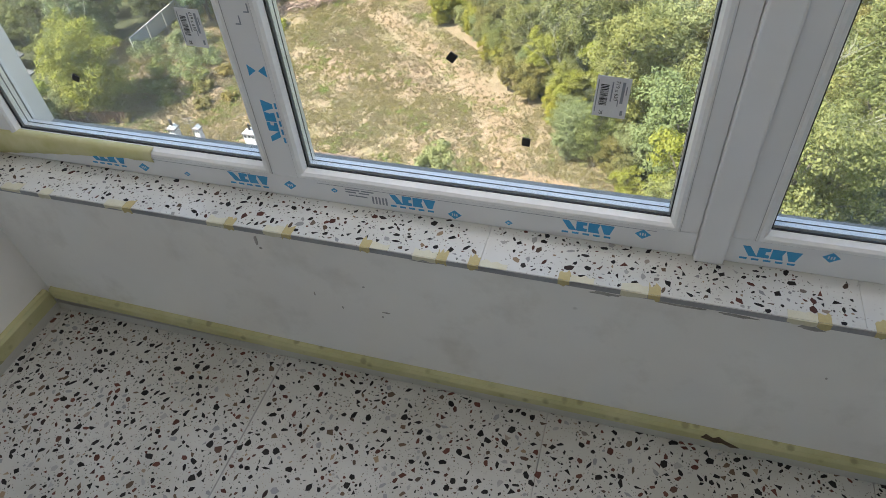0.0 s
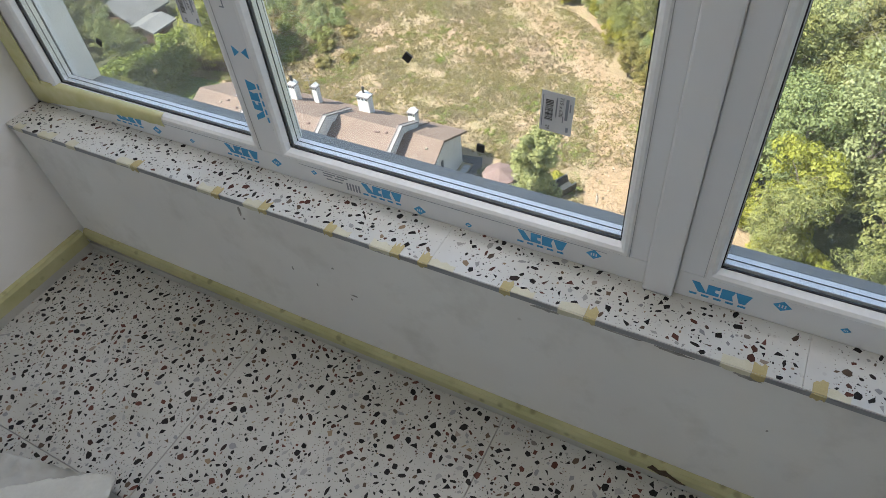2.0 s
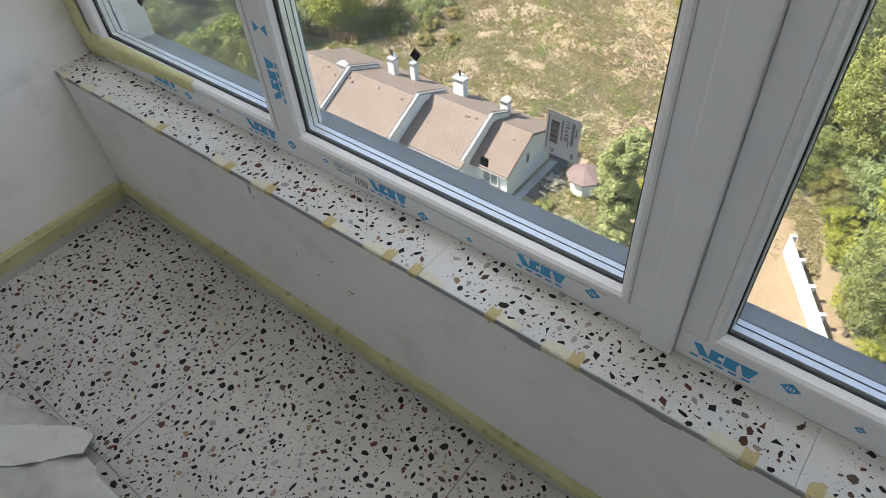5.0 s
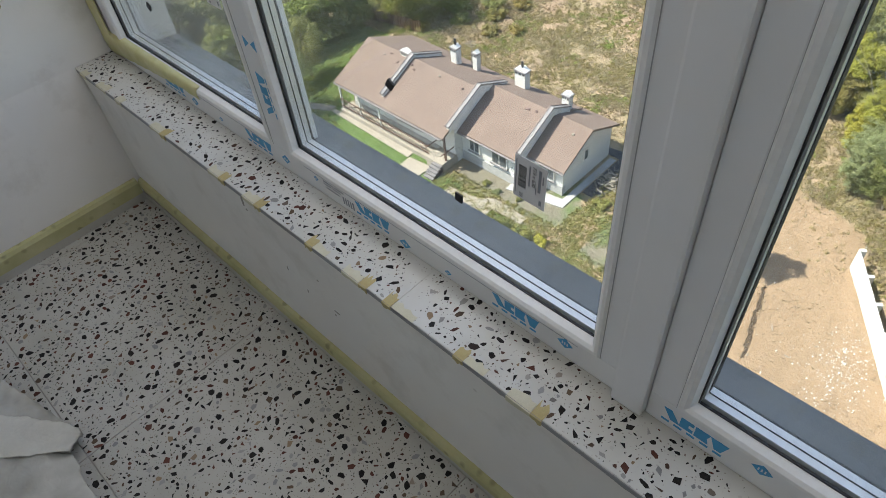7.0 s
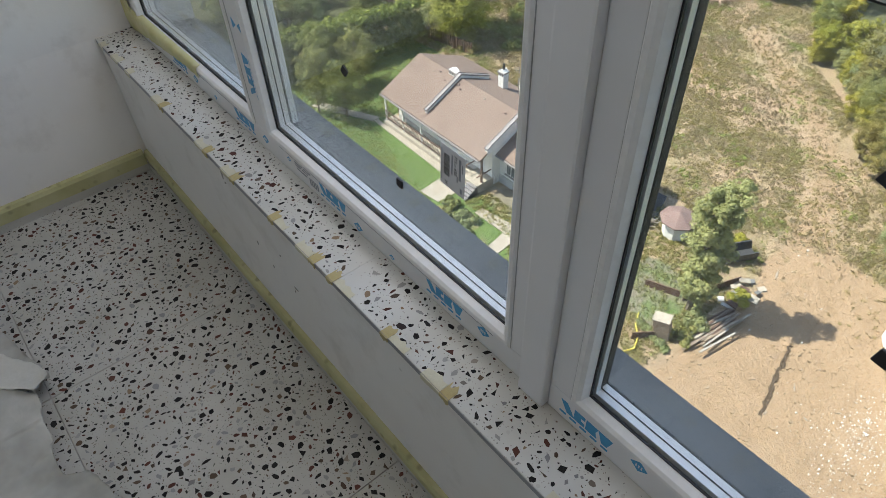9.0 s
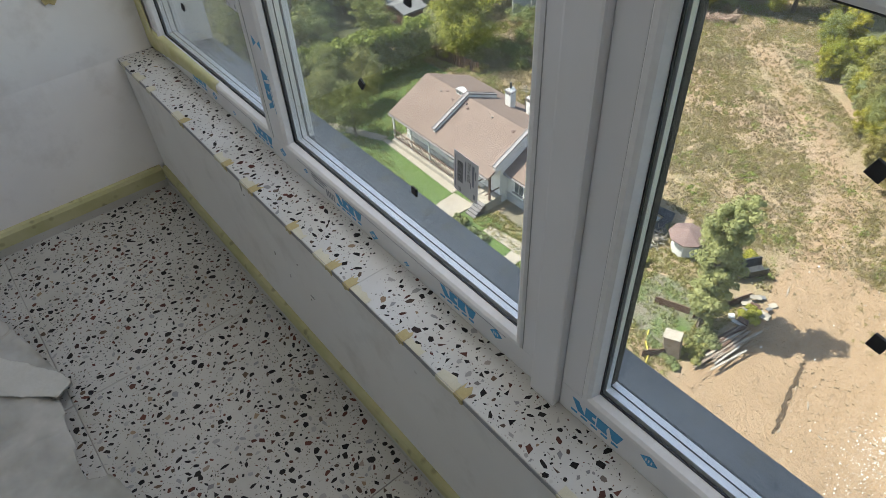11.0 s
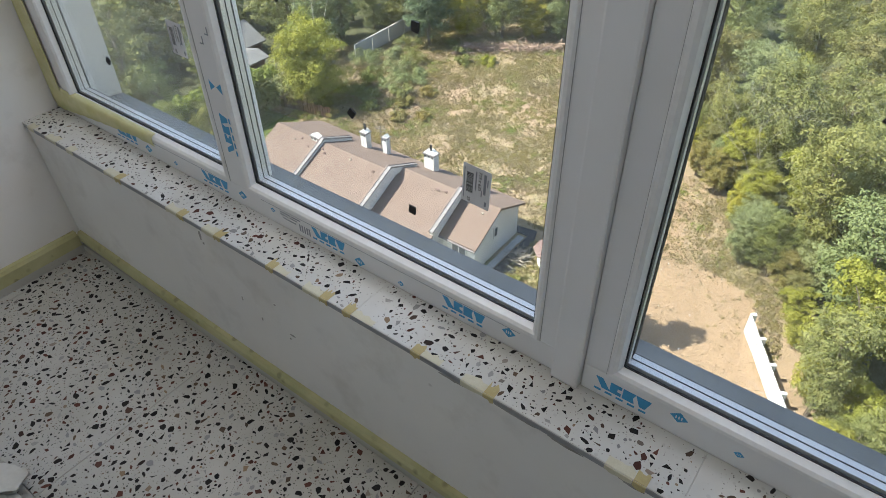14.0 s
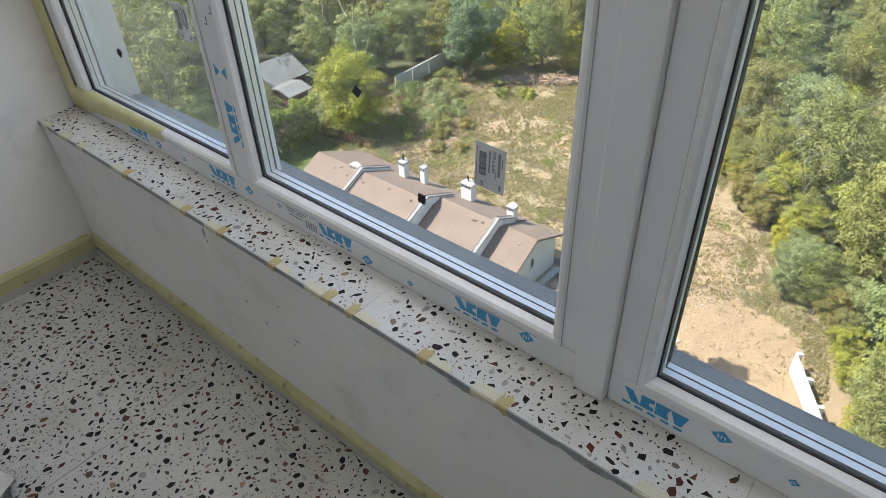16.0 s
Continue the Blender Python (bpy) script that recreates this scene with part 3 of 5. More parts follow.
def pane_set(parent, x0, x1, z0, z1, dusty=False):
    """Bead, gaskets, two panes and the spacer between them; the box is the outer edge of the bead."""
    part("glazing_bead", ring(x0, x1, z0, z1, [(0.0, FRAME_Y + 0.004), (0.0, FRAME_Y - 0.0012), (0.003, FRAME_Y - 0.004), (0.009, FRAME_Y - 0.0035), (0.0145, FRAME_Y + 0.0005), (0.019, FRAME_Y + 0.011), (0.019, FRAME_Y + 0.014)]), "pvc_bead", parent)
    part("gasket", ring(x0 + 0.0175, x1 - 0.0175, z0 + 0.0175, z1 - 0.0175, [(0.0, FRAME_Y + 0.012), (0.0035, FRAME_Y + 0.012), (0.0035, FRAME_Y + 0.0155), (0.0, FRAME_Y + 0.0155)]), "gasket", parent, "black rubber gasket")
    part("bead_joint", ring(x0 - 0.0009, x1 + 0.0009, z0 - 0.0009, z1 + 0.0009, [(0.0, FRAME_Y - 0.0005), (0.0012, FRAME_Y - 0.0005), (0.0012, FRAME_Y + 0.002), (0.0, FRAME_Y + 0.002)]), "joint", parent)
    a = 0.006
    for y, k in ((FRAME_Y + 0.016, "glass_dusty" if dusty else "glass"), (FRAME_Y + 0.044, "glass")):
        pane = part("pane", box(x0 + a, x1 - a, y, y + 0.004, z0 + a, z1 - a), k, parent, "clear double glazing, dusty" if dusty else "clear double glazing")
        pane.visible_shadow = False
    part("spacer", ring(x0 + a, x1 - a, z0 + a, z1 - a, [(0.0, FRAME_Y + 0.0205), (0.0165, FRAME_Y + 0.0205), (0.0165, FRAME_Y + 0.0312), (0.0155, FRAME_Y + 0.0316), (0.0155, FRAME_Y + 0.0326), (0.0165, FRAME_Y + 0.0330), (0.0165, FRAME_Y + 0.0435), (0.0, FRAME_Y + 0.0435)]), "spacer", parent, "bright aluminium spacer")
    part("middle_seal", ring(x0 + a, x1 - a, z0 + a, z1 - a, [(0.010, FRAME_Y + 0.0311), (0.0172, FRAME_Y + 0.0311), (0.0172, FRAME_Y + 0.0330), (0.010, FRAME_Y + 0.0330)]), "gasket", parent, "dark seal between the spacers")
    part("outer_gasket", ring(x0 + 0.012, x1 - 0.012, z0 + 0.012, z1 - 0.012, [(0.0, FRAME_Y + 0.0485), (0.0045, FRAME_Y + 0.0485), (0.0035, FRAME_Y + 0.052), (0.0, FRAME_Y + 0.052)]), "gasket", parent, "black rubber gasket")


Z0, Z1 = 0.481, 1.118
def frame_box(parent, name, x0, x1, z0, z1, lip=0.0):
    return part(name, box(x0, x1, FRAME_Y, FRAME_Y + 0.072, z0, z1, 0.0025), "pvc", parent)


w1 = thing("window_1", "white two-light PVC window with blue-printed protective film", "window", kind="structure")
part("bottom_rail", box(-1.335, 0.168, FRAME_Y, FRAME_Y + 0.0535, SILL_Z, Z0, 0.0025), "pvc", w1)
frame_box(w1, "left_stile", -1.335, -1.292, Z0 - 0.0005, 1.172)
frame_box(w1, "right_stile", 0.137, 0.168, Z0 - 0.0005, 1.172)
frame_box(w1, "mullion", -0.647, -0.590, Z0 - 0.0005, Z1 + 0.0005)
frame_box(w1, "transom", -1.2918, 0.1368, Z1, 1.172)
pane_set(w1, -1.292, -0.647, Z0, Z1, True)
pane_set(w1, -0.590, 0.137, Z0, Z1)
w2 = thing("window_2", "white PVC window with dark rubber gaskets and film prints", "window", kind="structure")
Z2 = 0.484
part("bottom_rail", box(0.2185, 1.72, FRAME_Y, FRAME_Y + 0.0535, SILL_Z, Z2, 0.0025), "pvc", w2)
frame_box(w2, "left_stile", 0.2185, 0.258, Z2 - 0.0005, 1.172)
frame_box(w2, "right_stile", 1.00, 1.07, Z2 - 0.0005, 1.172)
frame_box(w2, "transom", 0.2585, 1.72, Z1, 1.172)
pane_set(w2, 0.258, 1.00, Z2, Z1)
# black strip over the upright spacer, drawn in for its dark reflection
part("dark_reflection_strip", box(0.2765, 0.2812, FRAME_Y + 0.0300, FRAME_Y + 0.0436, Z2 + 0.026, Z1 - 0.026), "gasket", w2, "black strip standing in for the spacer's dark reflection")
pane_set(w2, 1.07, 1.70, Z2, Z1)
cover = structure("window_coupling", box(0.1685, 0.218, FRAME_Y - 0.013, FRAME_Y + 0.06, SILL_Z - 0.0, 2.25, 0.004), "pvc", "white PVC cover strip joining two windows", "window trim")
for k, (x0, x1) in enumerate(((-1.335, 0.168), (0.2185, 1.72))):
    up = thing("window_3" if k == 0 else "window_4", "white PVC upper window light above the transom", "window", kind="structure")
    part("window_frame", ring(x0, x1, 1.1725, 2.25, [(0.0, FRAME_Y), (0.055, FRAME_Y), (0.055, FRAME_Y + 0.072), (0.0, FRAME_Y + 0.072)]), "pvc", up)
structure("wall_pier_east", box(1.72, RIGHT + 0.2, 0.909, OUT_Y, SILL_Z, 2.25), "white_wall", "plain white wall beside the windows", "wall")

# prints on the film
for x in (-1.102, -0.754, -0.398, -0.064, 0.242):
    window_logo(w1 if x < 0.2 else w2, x, 0.448, 1.0)
for x, z in ((-0.966, 0.447), (-0.613, 0.457), (-0.268, 0.442), (0.078, 0.462), (0.378, 0.470)):
    window_badge(w1 if x < 0.2 else w2, x, z)
for x, z in ((-0.515, 0.460), (-0.163, 0.442), (-0.858, 0.446), (0.47, 0.458)):
    window_badge(w1 if x < 0.2 else w2, x, z, 0.006)
window_logo(w1, -0.602, 0.563, 1.0, True)
for x, sgn in ((-0.624, 1), (-0.601, -1)):
    part("film_print", prism([(x - 0.006 * sgn, 0.715 - 0.011), (x - 0.006 * sgn, 0.715 + 0.011), (x + 0.009 * sgn, 0.715)], "y", FRAME_Y - 0.0006, FRAME_Y + 0.001), "film_blue", w1, "blue arrow printed on film")
part("film_print", box(-0.629, -0.611, FRAME_Y - 0.0006, FRAME_Y + 0.001, 0.903, 0.921), "film_blue", w1, "small blue square printed on film")
for x, z in ((-0.618, 0.800), (-0.597, 0.822)):
    bm = box(x, x + 0.0022, FRAME_Y - 0.0006, FRAME_Y + 0.001, z, z + 0.016)
    box(x - 0.008, x - 0.0002, FRAME_Y - 0.0006, FRAME_Y + 0.001, z, z + 0.0022, bm=bm)
    part("film_print", bm, "film_ink", w1, "thin grey hook printed on film")
bm = bmesh.new()
for r, (z, segs) in enumerate(((0.466, ((0, 0.03), (0.034, 0.06))), (0.460, ((0, 0.022), (0.028, 0.05))), (0.452, ((0.006, 0.018), (0.02, 0.045))))):
    for a, b in segs:
        box(-0.491 + a, -0.491 + b, FRAME_Y - 0.0006, FRAME_Y + 0.001, z, z + 0.0026, bm=bm)
for a in range(5):
    box(-0.436 + a * 0.007, -0.4325 + a * 0.007, FRAME_Y - 0.0006, FRAME_Y + 0.001, 0.440, 0.458, bm=bm)
part("film_print", bm, "film_ink", w1, "grey maker's print on film")
for x0, x1 in ((-1.29, -0.70), (-0.55, 0.10)):
    part("film_seam", box(x0, x1, FRAME_Y - 0.0004, FRAME_Y + 0.001, 0.4725, 0.4732), "film_ink", w1)

# masking tape on the corner of the frame
tape = thing("masking_tape", "wide yellowish masking tape stuck along the window frame", "tape")
bm, rows_ = bmesh.new(), []
for k in range(41):
    u = k / 40
    x = -1.386 + 0.456 * u
    low = 0.431 + 0.034 * min(1.0, max(0.0, (u - 0.10) / 0.72)) ** 0.8 + 0.0012 * math.sin(k * 1.7)
    puff = 0.0040 * (1 - u) + 0.0052 + 0.0007 * math.sin(k * 0.9)
    end = 0.006 * (1 if k == 40 else 0)
    mid = low + 0.55 * (0.494 - low)
    rows_.append([bm.verts.new(p) for p in ((x - end, FRAME_Y + 0.0004, low), (x, FRAME_Y - puff * 0.6, low + 0.003), (x, FRAME_Y - puff, mid), (x + end * 0.5, FRAME_Y - puff * 0.9, 0.4935), (x + end, FRAME_Y - puff * 0.1, 0.4985), (x + end, FRAME_Y + 0.0075, 0.5010))])
for p, q in zip(rows_, rows_[1:]):
    for i in range(5):
        bm.faces.new((p[i], q[i], q[i + 1], p[i + 1]))
strip = part("strip", bm, "tape", tape)
for poly in strip.data.polygons:
    poly.use_smooth = True
strip.modifiers.new("thickness", "SOLIDIFY").thickness = 0.0007
part("strip", box(-1.3915, -1.333, FRAME_Y - 0.0075, FRAME_Y - 0.004, 0.488, 1.172, 0.0015), "tape", tape)

# ---- labels and pads on the glass ----
def glass_label(x, z, w, h, tilt, size_text):
    lab = thing("glass_label", "white paper size label with a barcode, stuck on the pane", "label", (x, FRAME_Y + 0.0153, z), group="labels on the panes")
    lab.rotation_euler = (0, radians(tilt), 0)
    part("paper", box(-w / 2, w / 2, -0.0004, 0.0, -h / 2, h / 2), "label", lab)
    bm = bmesh.new()
    rnd = random.Random(5)
    z0 = h * 0.30
    while z0 > -h * 0.22:
        t = rnd.choice((0.0006, 0.0010, 0.0016))
        box(-w * 0.36, -w * 0.12, -0.0007, -0.0003, z0 - t, z0, bm=bm)
        z0 -= t + rnd.choice((0.0006, 0.0010, 0.0013))
    part("barcode", bm, "ink", lab, "black barcode")
    for xx, z1, z2, t in ((w * 0.30, h * 0.40, -h * 0.12, 0.0022), (-w * 0.02, h * 0.38, -h * 0.10, 0.0011), (w * 0.40, h * 0.30, h * 0.10, 0.0009), (w * 0.20, -h * 0.05, -h * 0.2, 0.0008), (-w * 0.44, h * 0.4, -h * 0.4, 0.0007), (w * 0.36, -h * 0.3, -h * 0.42, 0.002)):
        part("text_bar", box(xx - t, xx + t, -0.0007, -0.0003, z2, z1), "film_ink", lab)
    for txt, px, pz, s in ((size_text, w * 0.07, h * 0.42, 0.0085), ("29", -w * 0.30, -h * 0.34, 0.008)):
        cu = bpy.data.curves.new("size_text", "FONT")
        cu.body, cu.size, cu.extrude = txt, s, 0.0001
        cu.materials.append(M["ink"])
        ob = new("size_text", cu)
        ob.parent = lab
        ob.matrix_local = Matrix.Translation((px, -0.0007, pz)) @ Euler((radians(90), radians(90), 0)).to_matrix().to_4x4()
    return lab


glass_label(-0.007, 0.721, 0.051, 0.071, 3, "719 x 630")
glass_label(-0.729, 0.778, 0.047, 0.071, 2, "619 x 630")


def pad(x, z, tilt):
    ob = finish("rubber_pad", turned(box(-0.007, 0.007, -0.0035, 0.0, -0.008, 0.008, 0.001), pose(x, FRAME_Y + 0.0158, z, 0, tilt, 0)), "gasket")
    return tagged(ob, "small black square pad stuck on the window pane", "pad", group="pads on the panes")


for x, z, tilt in ((-0.259, 0.766, 35), (-0.137, 0.620, 5), (-1.045, 0.648, 30), (0.462, 0.992, 20), (0.521, 0.846, 10), (-0.403, 0.930, 30), (-0.115, 0.946, 5)):
    pad(x, z, tilt)

# ---- outer metal sill ----
bm = prism([(FRAME_Y + 0.0545, 0.476), (FRAME_Y + 0.0575, 0.476), (FRAME_Y + 0.064, 0.418), (1.083, 0.404), (1.086, 0.370), (1.0835, 0.370), (1.080, 0.400), (FRAME_Y + 0.0545, 0.412)], "x", -1.372, 2.6)
structure("outer_sill", bm, "drip", "grey sheet-metal drip sill outside the window", "outer sill")

# ---- tape remnants on the sill ----
def tape_scrap(x, length, pale, seed, brown=True):
    rnd = random.Random(seed)
    ob = thing("tape_remnant", "torn yellowish masking tape remnant on the sill edge", "tape", (x, WALL_Y - 0.006, SILL_Z), group="tape remnants on the sill")
    def patch(x0, x1, depth, hang):
        back = [(x0 + (x1 - x0) * k / 5, depth * rnd.uniform(0.55, 1.05)) for k in range(6)]
        bm = prism([(x0, -0.0012)] + back + [(x1, -0.0012)], "z", 0.0004, 0.0010)
        low = [(x1 - (x1 - x0) * k / 4, -hang * rnd.uniform(0.4, 1.0)) for k in range(5)]
        return prism([(x0, 0.0010), (x1, 0.0010)] + low, "y", -0.0042, -0.0022, bm)
    if pale:
        part("pale_tape", patch(-length, -0.001, 0.019, 0.012), "tape_pale", ob)
    if brown:
        part("aged_tape", patch(0.0, 0.020, 0.026, 0.014), "tape_old", ob, "brown aged tape")
    return ob


for k, (x, ln, pl, br) in enumerate(((-1.33, 0.03, 1, 0), (-1.22, 0.05, 1, 0), (-1.14, 0.03, 1, 0), (-0.955, 0.045, 1, 1), (-0.715, 0.04, 1, 1), (-0.588, 0.04, 1, 1), (-0.425, -0.035, 1, 1), (-0.275, 0.045, 1, 1), (-0.215, -0.05, 1, 1), (-0.052, -0.04, 1, 1), (0.100, 0.045, 1, 1), (0.362, 0.045, 1, 1), (0.445, -0.03, 1, 1), (0.62, 0.05, 1, 1))):
    if ln > 0:
        tape_scrap(x, ln, pl, 70 + k, br)
    else:
        ob = tape_scrap(x, 0.0, 0, 70 + k)
        rnd = random.Random(k)
        back = [(0.021 - ln * j / 5, 0.017 * rnd.uniform(0.6, 1.05)) for j in range(6)]
        part("pale_tape", prism([(0.021, -0.0012)] + back + [(0.021 - ln, -0.0012)], "z", 0.0004, 0.0010), "tape_pale", ob)

# ---- dust sheet on the floor ----
def crumpled(name, outline, z_of, material, parent, step=0.012):
    """A thin crumpled sheet over the outline (x, y polygon)."""
    xs, ys = [p[0] for p in outline], [p[1] for p in outline]
    def inside(x, y):
        c = False
        for (x1, y1), (x2, y2) in zip(outline, outline[1:] + outline[:1]):
            if (y1 > y) != (y2 > y) and x < (x2 - x1) * (y - y1) / (y2 - y1) + x1:
                c = not c
        return c
    bm, grid = bmesh.new(), {}
    nx, ny = int((max(xs) - min(xs)) / step) + 1, int((max(ys) - min(ys)) / step) + 1
    def vert(i, j):
        if (i, j) not in grid:
            x, y = min(xs) + i * step, min(ys) + j * step
            grid[i, j] = bm.verts.new((x, y, z_of(x, y)))
        return grid[i, j]
    for i in range(nx):
        for j in range(ny):
            if inside(min(xs) + (i + 0.5) * step, min(ys) + (j + 0.5) * step):
                bm.faces.new((vert(i, j), vert(i + 1, j), vert(i + 1, j + 1), vert(i, j + 1)))
    for _ in range(10):
        bmesh.ops.smooth_vert(bm, verts=[v for v in bm.verts if v.is_boundary], factor=0.5, use_axis_x=True, use_axis_y=True)
    ob = part(name, bm, material, parent)
    for poly in ob.data.polygons:
        poly.use_smooth = True
    sol = ob.modifiers.new("thickness", "SOLIDIFY")
    sol.thickness = 0.0006
    return ob


def folds(x, y):
    p = Vector((x * 5.0, y * 5.0, 0.3))
    crease = abs(math.sin(9.0 * x + 5.0 * y + 2.2 * noise.noise(p))) ** 5
    return 0.008 + 0.046 * abs(noise.noise(p)) + 0.030 * abs(noise.noise(p * 2.3)) + 0.014 * abs(noise.noise(p * 5.0)) + 0.016 * crease


cloth = thing("dust_sheet", "crumpled translucent plastic dust sheet lying on the floor", "dust sheet", (0, 0, 0.0))
crumpled("sheet", [(-1.335, 0.22), (-1.03, 0.237), (-0.84, 0.285), (-0.712, 0.320), (-0.69, 0.265), (-0.80, 0.15), (-0.95, 0.0), (-1.335, -0.1)], folds, "sheet", cloth, 0.009)
crumpled("folded_hem", [(-0.765, 0.300), (-0.700, 0.318), (-0.680, 0.262), (-0.80, 0.140), (-0.95, -0.02), (-1.06, 0.05), (-0.93, 0.17), (-0.85, 0.245)], lambda x, y: folds(x, y) * 0.45 + 0.034, "sheet_hem", cloth, 0.009)
crumpled("sheet", [(-0.698, 0.278), (-0.62, 0.268), (-0.55, 0.262), (-0.455, 0.256), (-0.44, 0.302), (-0.36, 0.322), (-0.20, 0.35), (-0.05, 0.2), (-0.05, -0.4), (-1.335, -0.4), (-1.335, -0.02), (-0.95, 0.05), (-0.80, 0.165)], lambda x, y: folds(x + 3, y * 0.6 - x * 0.5) * 0.8, "sheet", cloth, 0.009)

# scuff on the taped baseboard
scuff = prism([(0.262, 0.036), (0.270, 0.047), (0.284, 0.041), (0.296, 0.046), (0.312, 0.037), (0.338, 0.024), (0.322, 0.021), (0.304, 0.030), (0.288, 0.026), (0.276, 0.032)], "y", WALL_Y - 0.0162, WALL_Y - 0.012)
tagged(finish("grime_smear", scuff, "earth_dark"), "dark dried smear on the taped baseboard", "smear")

# pipe stub set in foam on the side wall
stub = thing("pipe_stub", "grey pipe end set in yellow foam in the wall", "pipe stub", (LEFT, 0.706, 0.640))
rnd = random.Random(8)
ring_pts = [(0.027 * rnd.uniform(0.75, 1.15) * math.cos(k * 0.4488) - 0.004, 0.024 * rnd.uniform(0.75, 1.15) * math.sin(k * 0.4488)) for k in range(14)]
part("foam", prism(ring_pts, "x", -0.01, 0.007), "foam", stub, "bulging yellow foam")
part("pipe", tube([(-0.01, 0.004, 0.002), (0.012, 0.004, 0.002)], 0.0115, 12), "coping", stub, "grey plastic pipe end")

# ---- outdoors: ground ----
GZ = -30.0


def in_poly(px, py, poly):
    c = np.zeros(px.shape, bool)
    for (x1, y1), (x2, y2) in zip(poly, poly[1:] + poly[:1]):
        if y1 != y2:
            c ^= ((y1 > py) != (y2 > py)) & (px < (x2 - x1) * (py - y1) / (y2 - y1) + x1)
    return c


SAND = [(-8.6, 14), (-8.3, 24), (-7.6, 31), (-9.0, 35), (-8.6, 37.5), (-5, 38.5), (-1.8, 37.6), (-0.9, 36), (0.3, 33), (4, 26), (9, 14)]
TRACK = [(-9.5, 36), (-4.5, 37.5), (-7.0, 42), (-8.5, 47), (-14, 54), (-21, 60), (-26, 64), (-28, 62), (-22, 56.5), (-15, 50), (-11, 44)]
LAWN = [(-52, 14), (-28.2, 14), (-27.2, 25.5), (-38.6, 26), (-39, 34.5), (-44, 36.5), (-50, 36)]
GARDEN = [(-27.5, 18), (-9.5, 18), (-9.2, 30.5), (-17.4, 34.5), (-21, 27.5), (-27, 26)]
WOODS = [(-19.5, 61), (-12.6, 55), (-12, 51), (-6.4, 48.2), (-4.4, 42.5), (-0.3, 40), (1.2, 34), (5, 26), (9, 10), (160, 10), (160, 150), (-20, 150), (-26, 75)]
SAND, TRACK = [(x - 0.5, y) for x, y in SAND], [(x - 0.4, y - 1.0) for x, y in TRACK]
WOODS = [(x - 0.35, y - 1.2) for x, y in WOODS]
xs = np.concatenate([[-3000, -900, -300, -150], np.arange(-110, 60.1, 0.5), [90, 150, 300, 900, 3000]])
ys = np.concatenate([[-2500, -500, -100, -20, 0, 6], np.arange(12, 130.1, 0.5), [160, 300, 900, 3000]])
gx, gy = np.meshgrid(xs, ys, indexing="ij")
hz = np.zeros(gx.shape)
for i in range(gx.shape[0]):
    for j in range(gx.shape[1]):
        if -115 < gx[i, j] < 65 and 10 < gy[i, j] < 135:
            p = Vector((gx[i, j], gy[i, j], 0))
            hz[i, j] = 0.16 * noise.noise(p * 0.35) + 0.07 * noise.noise(p * 1.1)
flat = in_poly(gx, gy, LAWN) | in_poly(gx, gy, [(-40, 22), (-16, 22), (-16, 36), (-40, 36)])
hz = np.where(flat, hz * 0.15, hz)
hz = np.where(in_poly(gx, gy, GARDEN), hz * 0.25, np.where(in_poly(gx, gy, SAND), hz * 0.5, hz))
ny = len(ys)
verts = np.stack([gx, gy, hz + GZ], -1).reshape(-1, 3)
ii, jj = np.meshgrid(np.arange(len(xs) - 1), np.arange(ny - 1), indexing="ij")
a = (ii * ny + jj).ravel()
faces = np.stack([a, a + ny, a + ny + 1, a + 1], -1)
me = bpy.data.meshes.new("ground")
me.from_pydata(verts.tolist(), [], faces.tolist())
me.materials.append(M["ground"])


def soft_mask(poly, k=3):
    m = in_poly(gx, gy, poly).astype(float)
    for _ in range(k):
        m = (m + np.roll(m, 1, 0) + np.roll(m, -1, 0) + np.roll(m, 1, 1) + np.roll(m, -1, 1)) / 5
    return m


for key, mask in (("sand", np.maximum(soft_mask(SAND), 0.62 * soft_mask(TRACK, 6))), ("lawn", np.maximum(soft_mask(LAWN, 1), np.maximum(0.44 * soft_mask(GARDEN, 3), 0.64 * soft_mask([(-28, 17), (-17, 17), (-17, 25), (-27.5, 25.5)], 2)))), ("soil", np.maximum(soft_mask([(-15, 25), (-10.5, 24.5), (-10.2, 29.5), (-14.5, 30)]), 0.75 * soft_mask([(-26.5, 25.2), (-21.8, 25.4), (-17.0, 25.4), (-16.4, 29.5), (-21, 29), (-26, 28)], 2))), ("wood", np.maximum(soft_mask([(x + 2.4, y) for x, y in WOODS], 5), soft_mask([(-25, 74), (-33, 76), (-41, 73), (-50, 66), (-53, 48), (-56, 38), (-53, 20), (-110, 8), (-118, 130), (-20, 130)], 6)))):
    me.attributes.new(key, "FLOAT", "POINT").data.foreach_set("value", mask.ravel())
for poly in me.polygons:
    poly.use_smooth = True
tagged(new("ground", me), "dry scrubby field with bare sand, lawn and woodland floor", "ground", kind="structure")

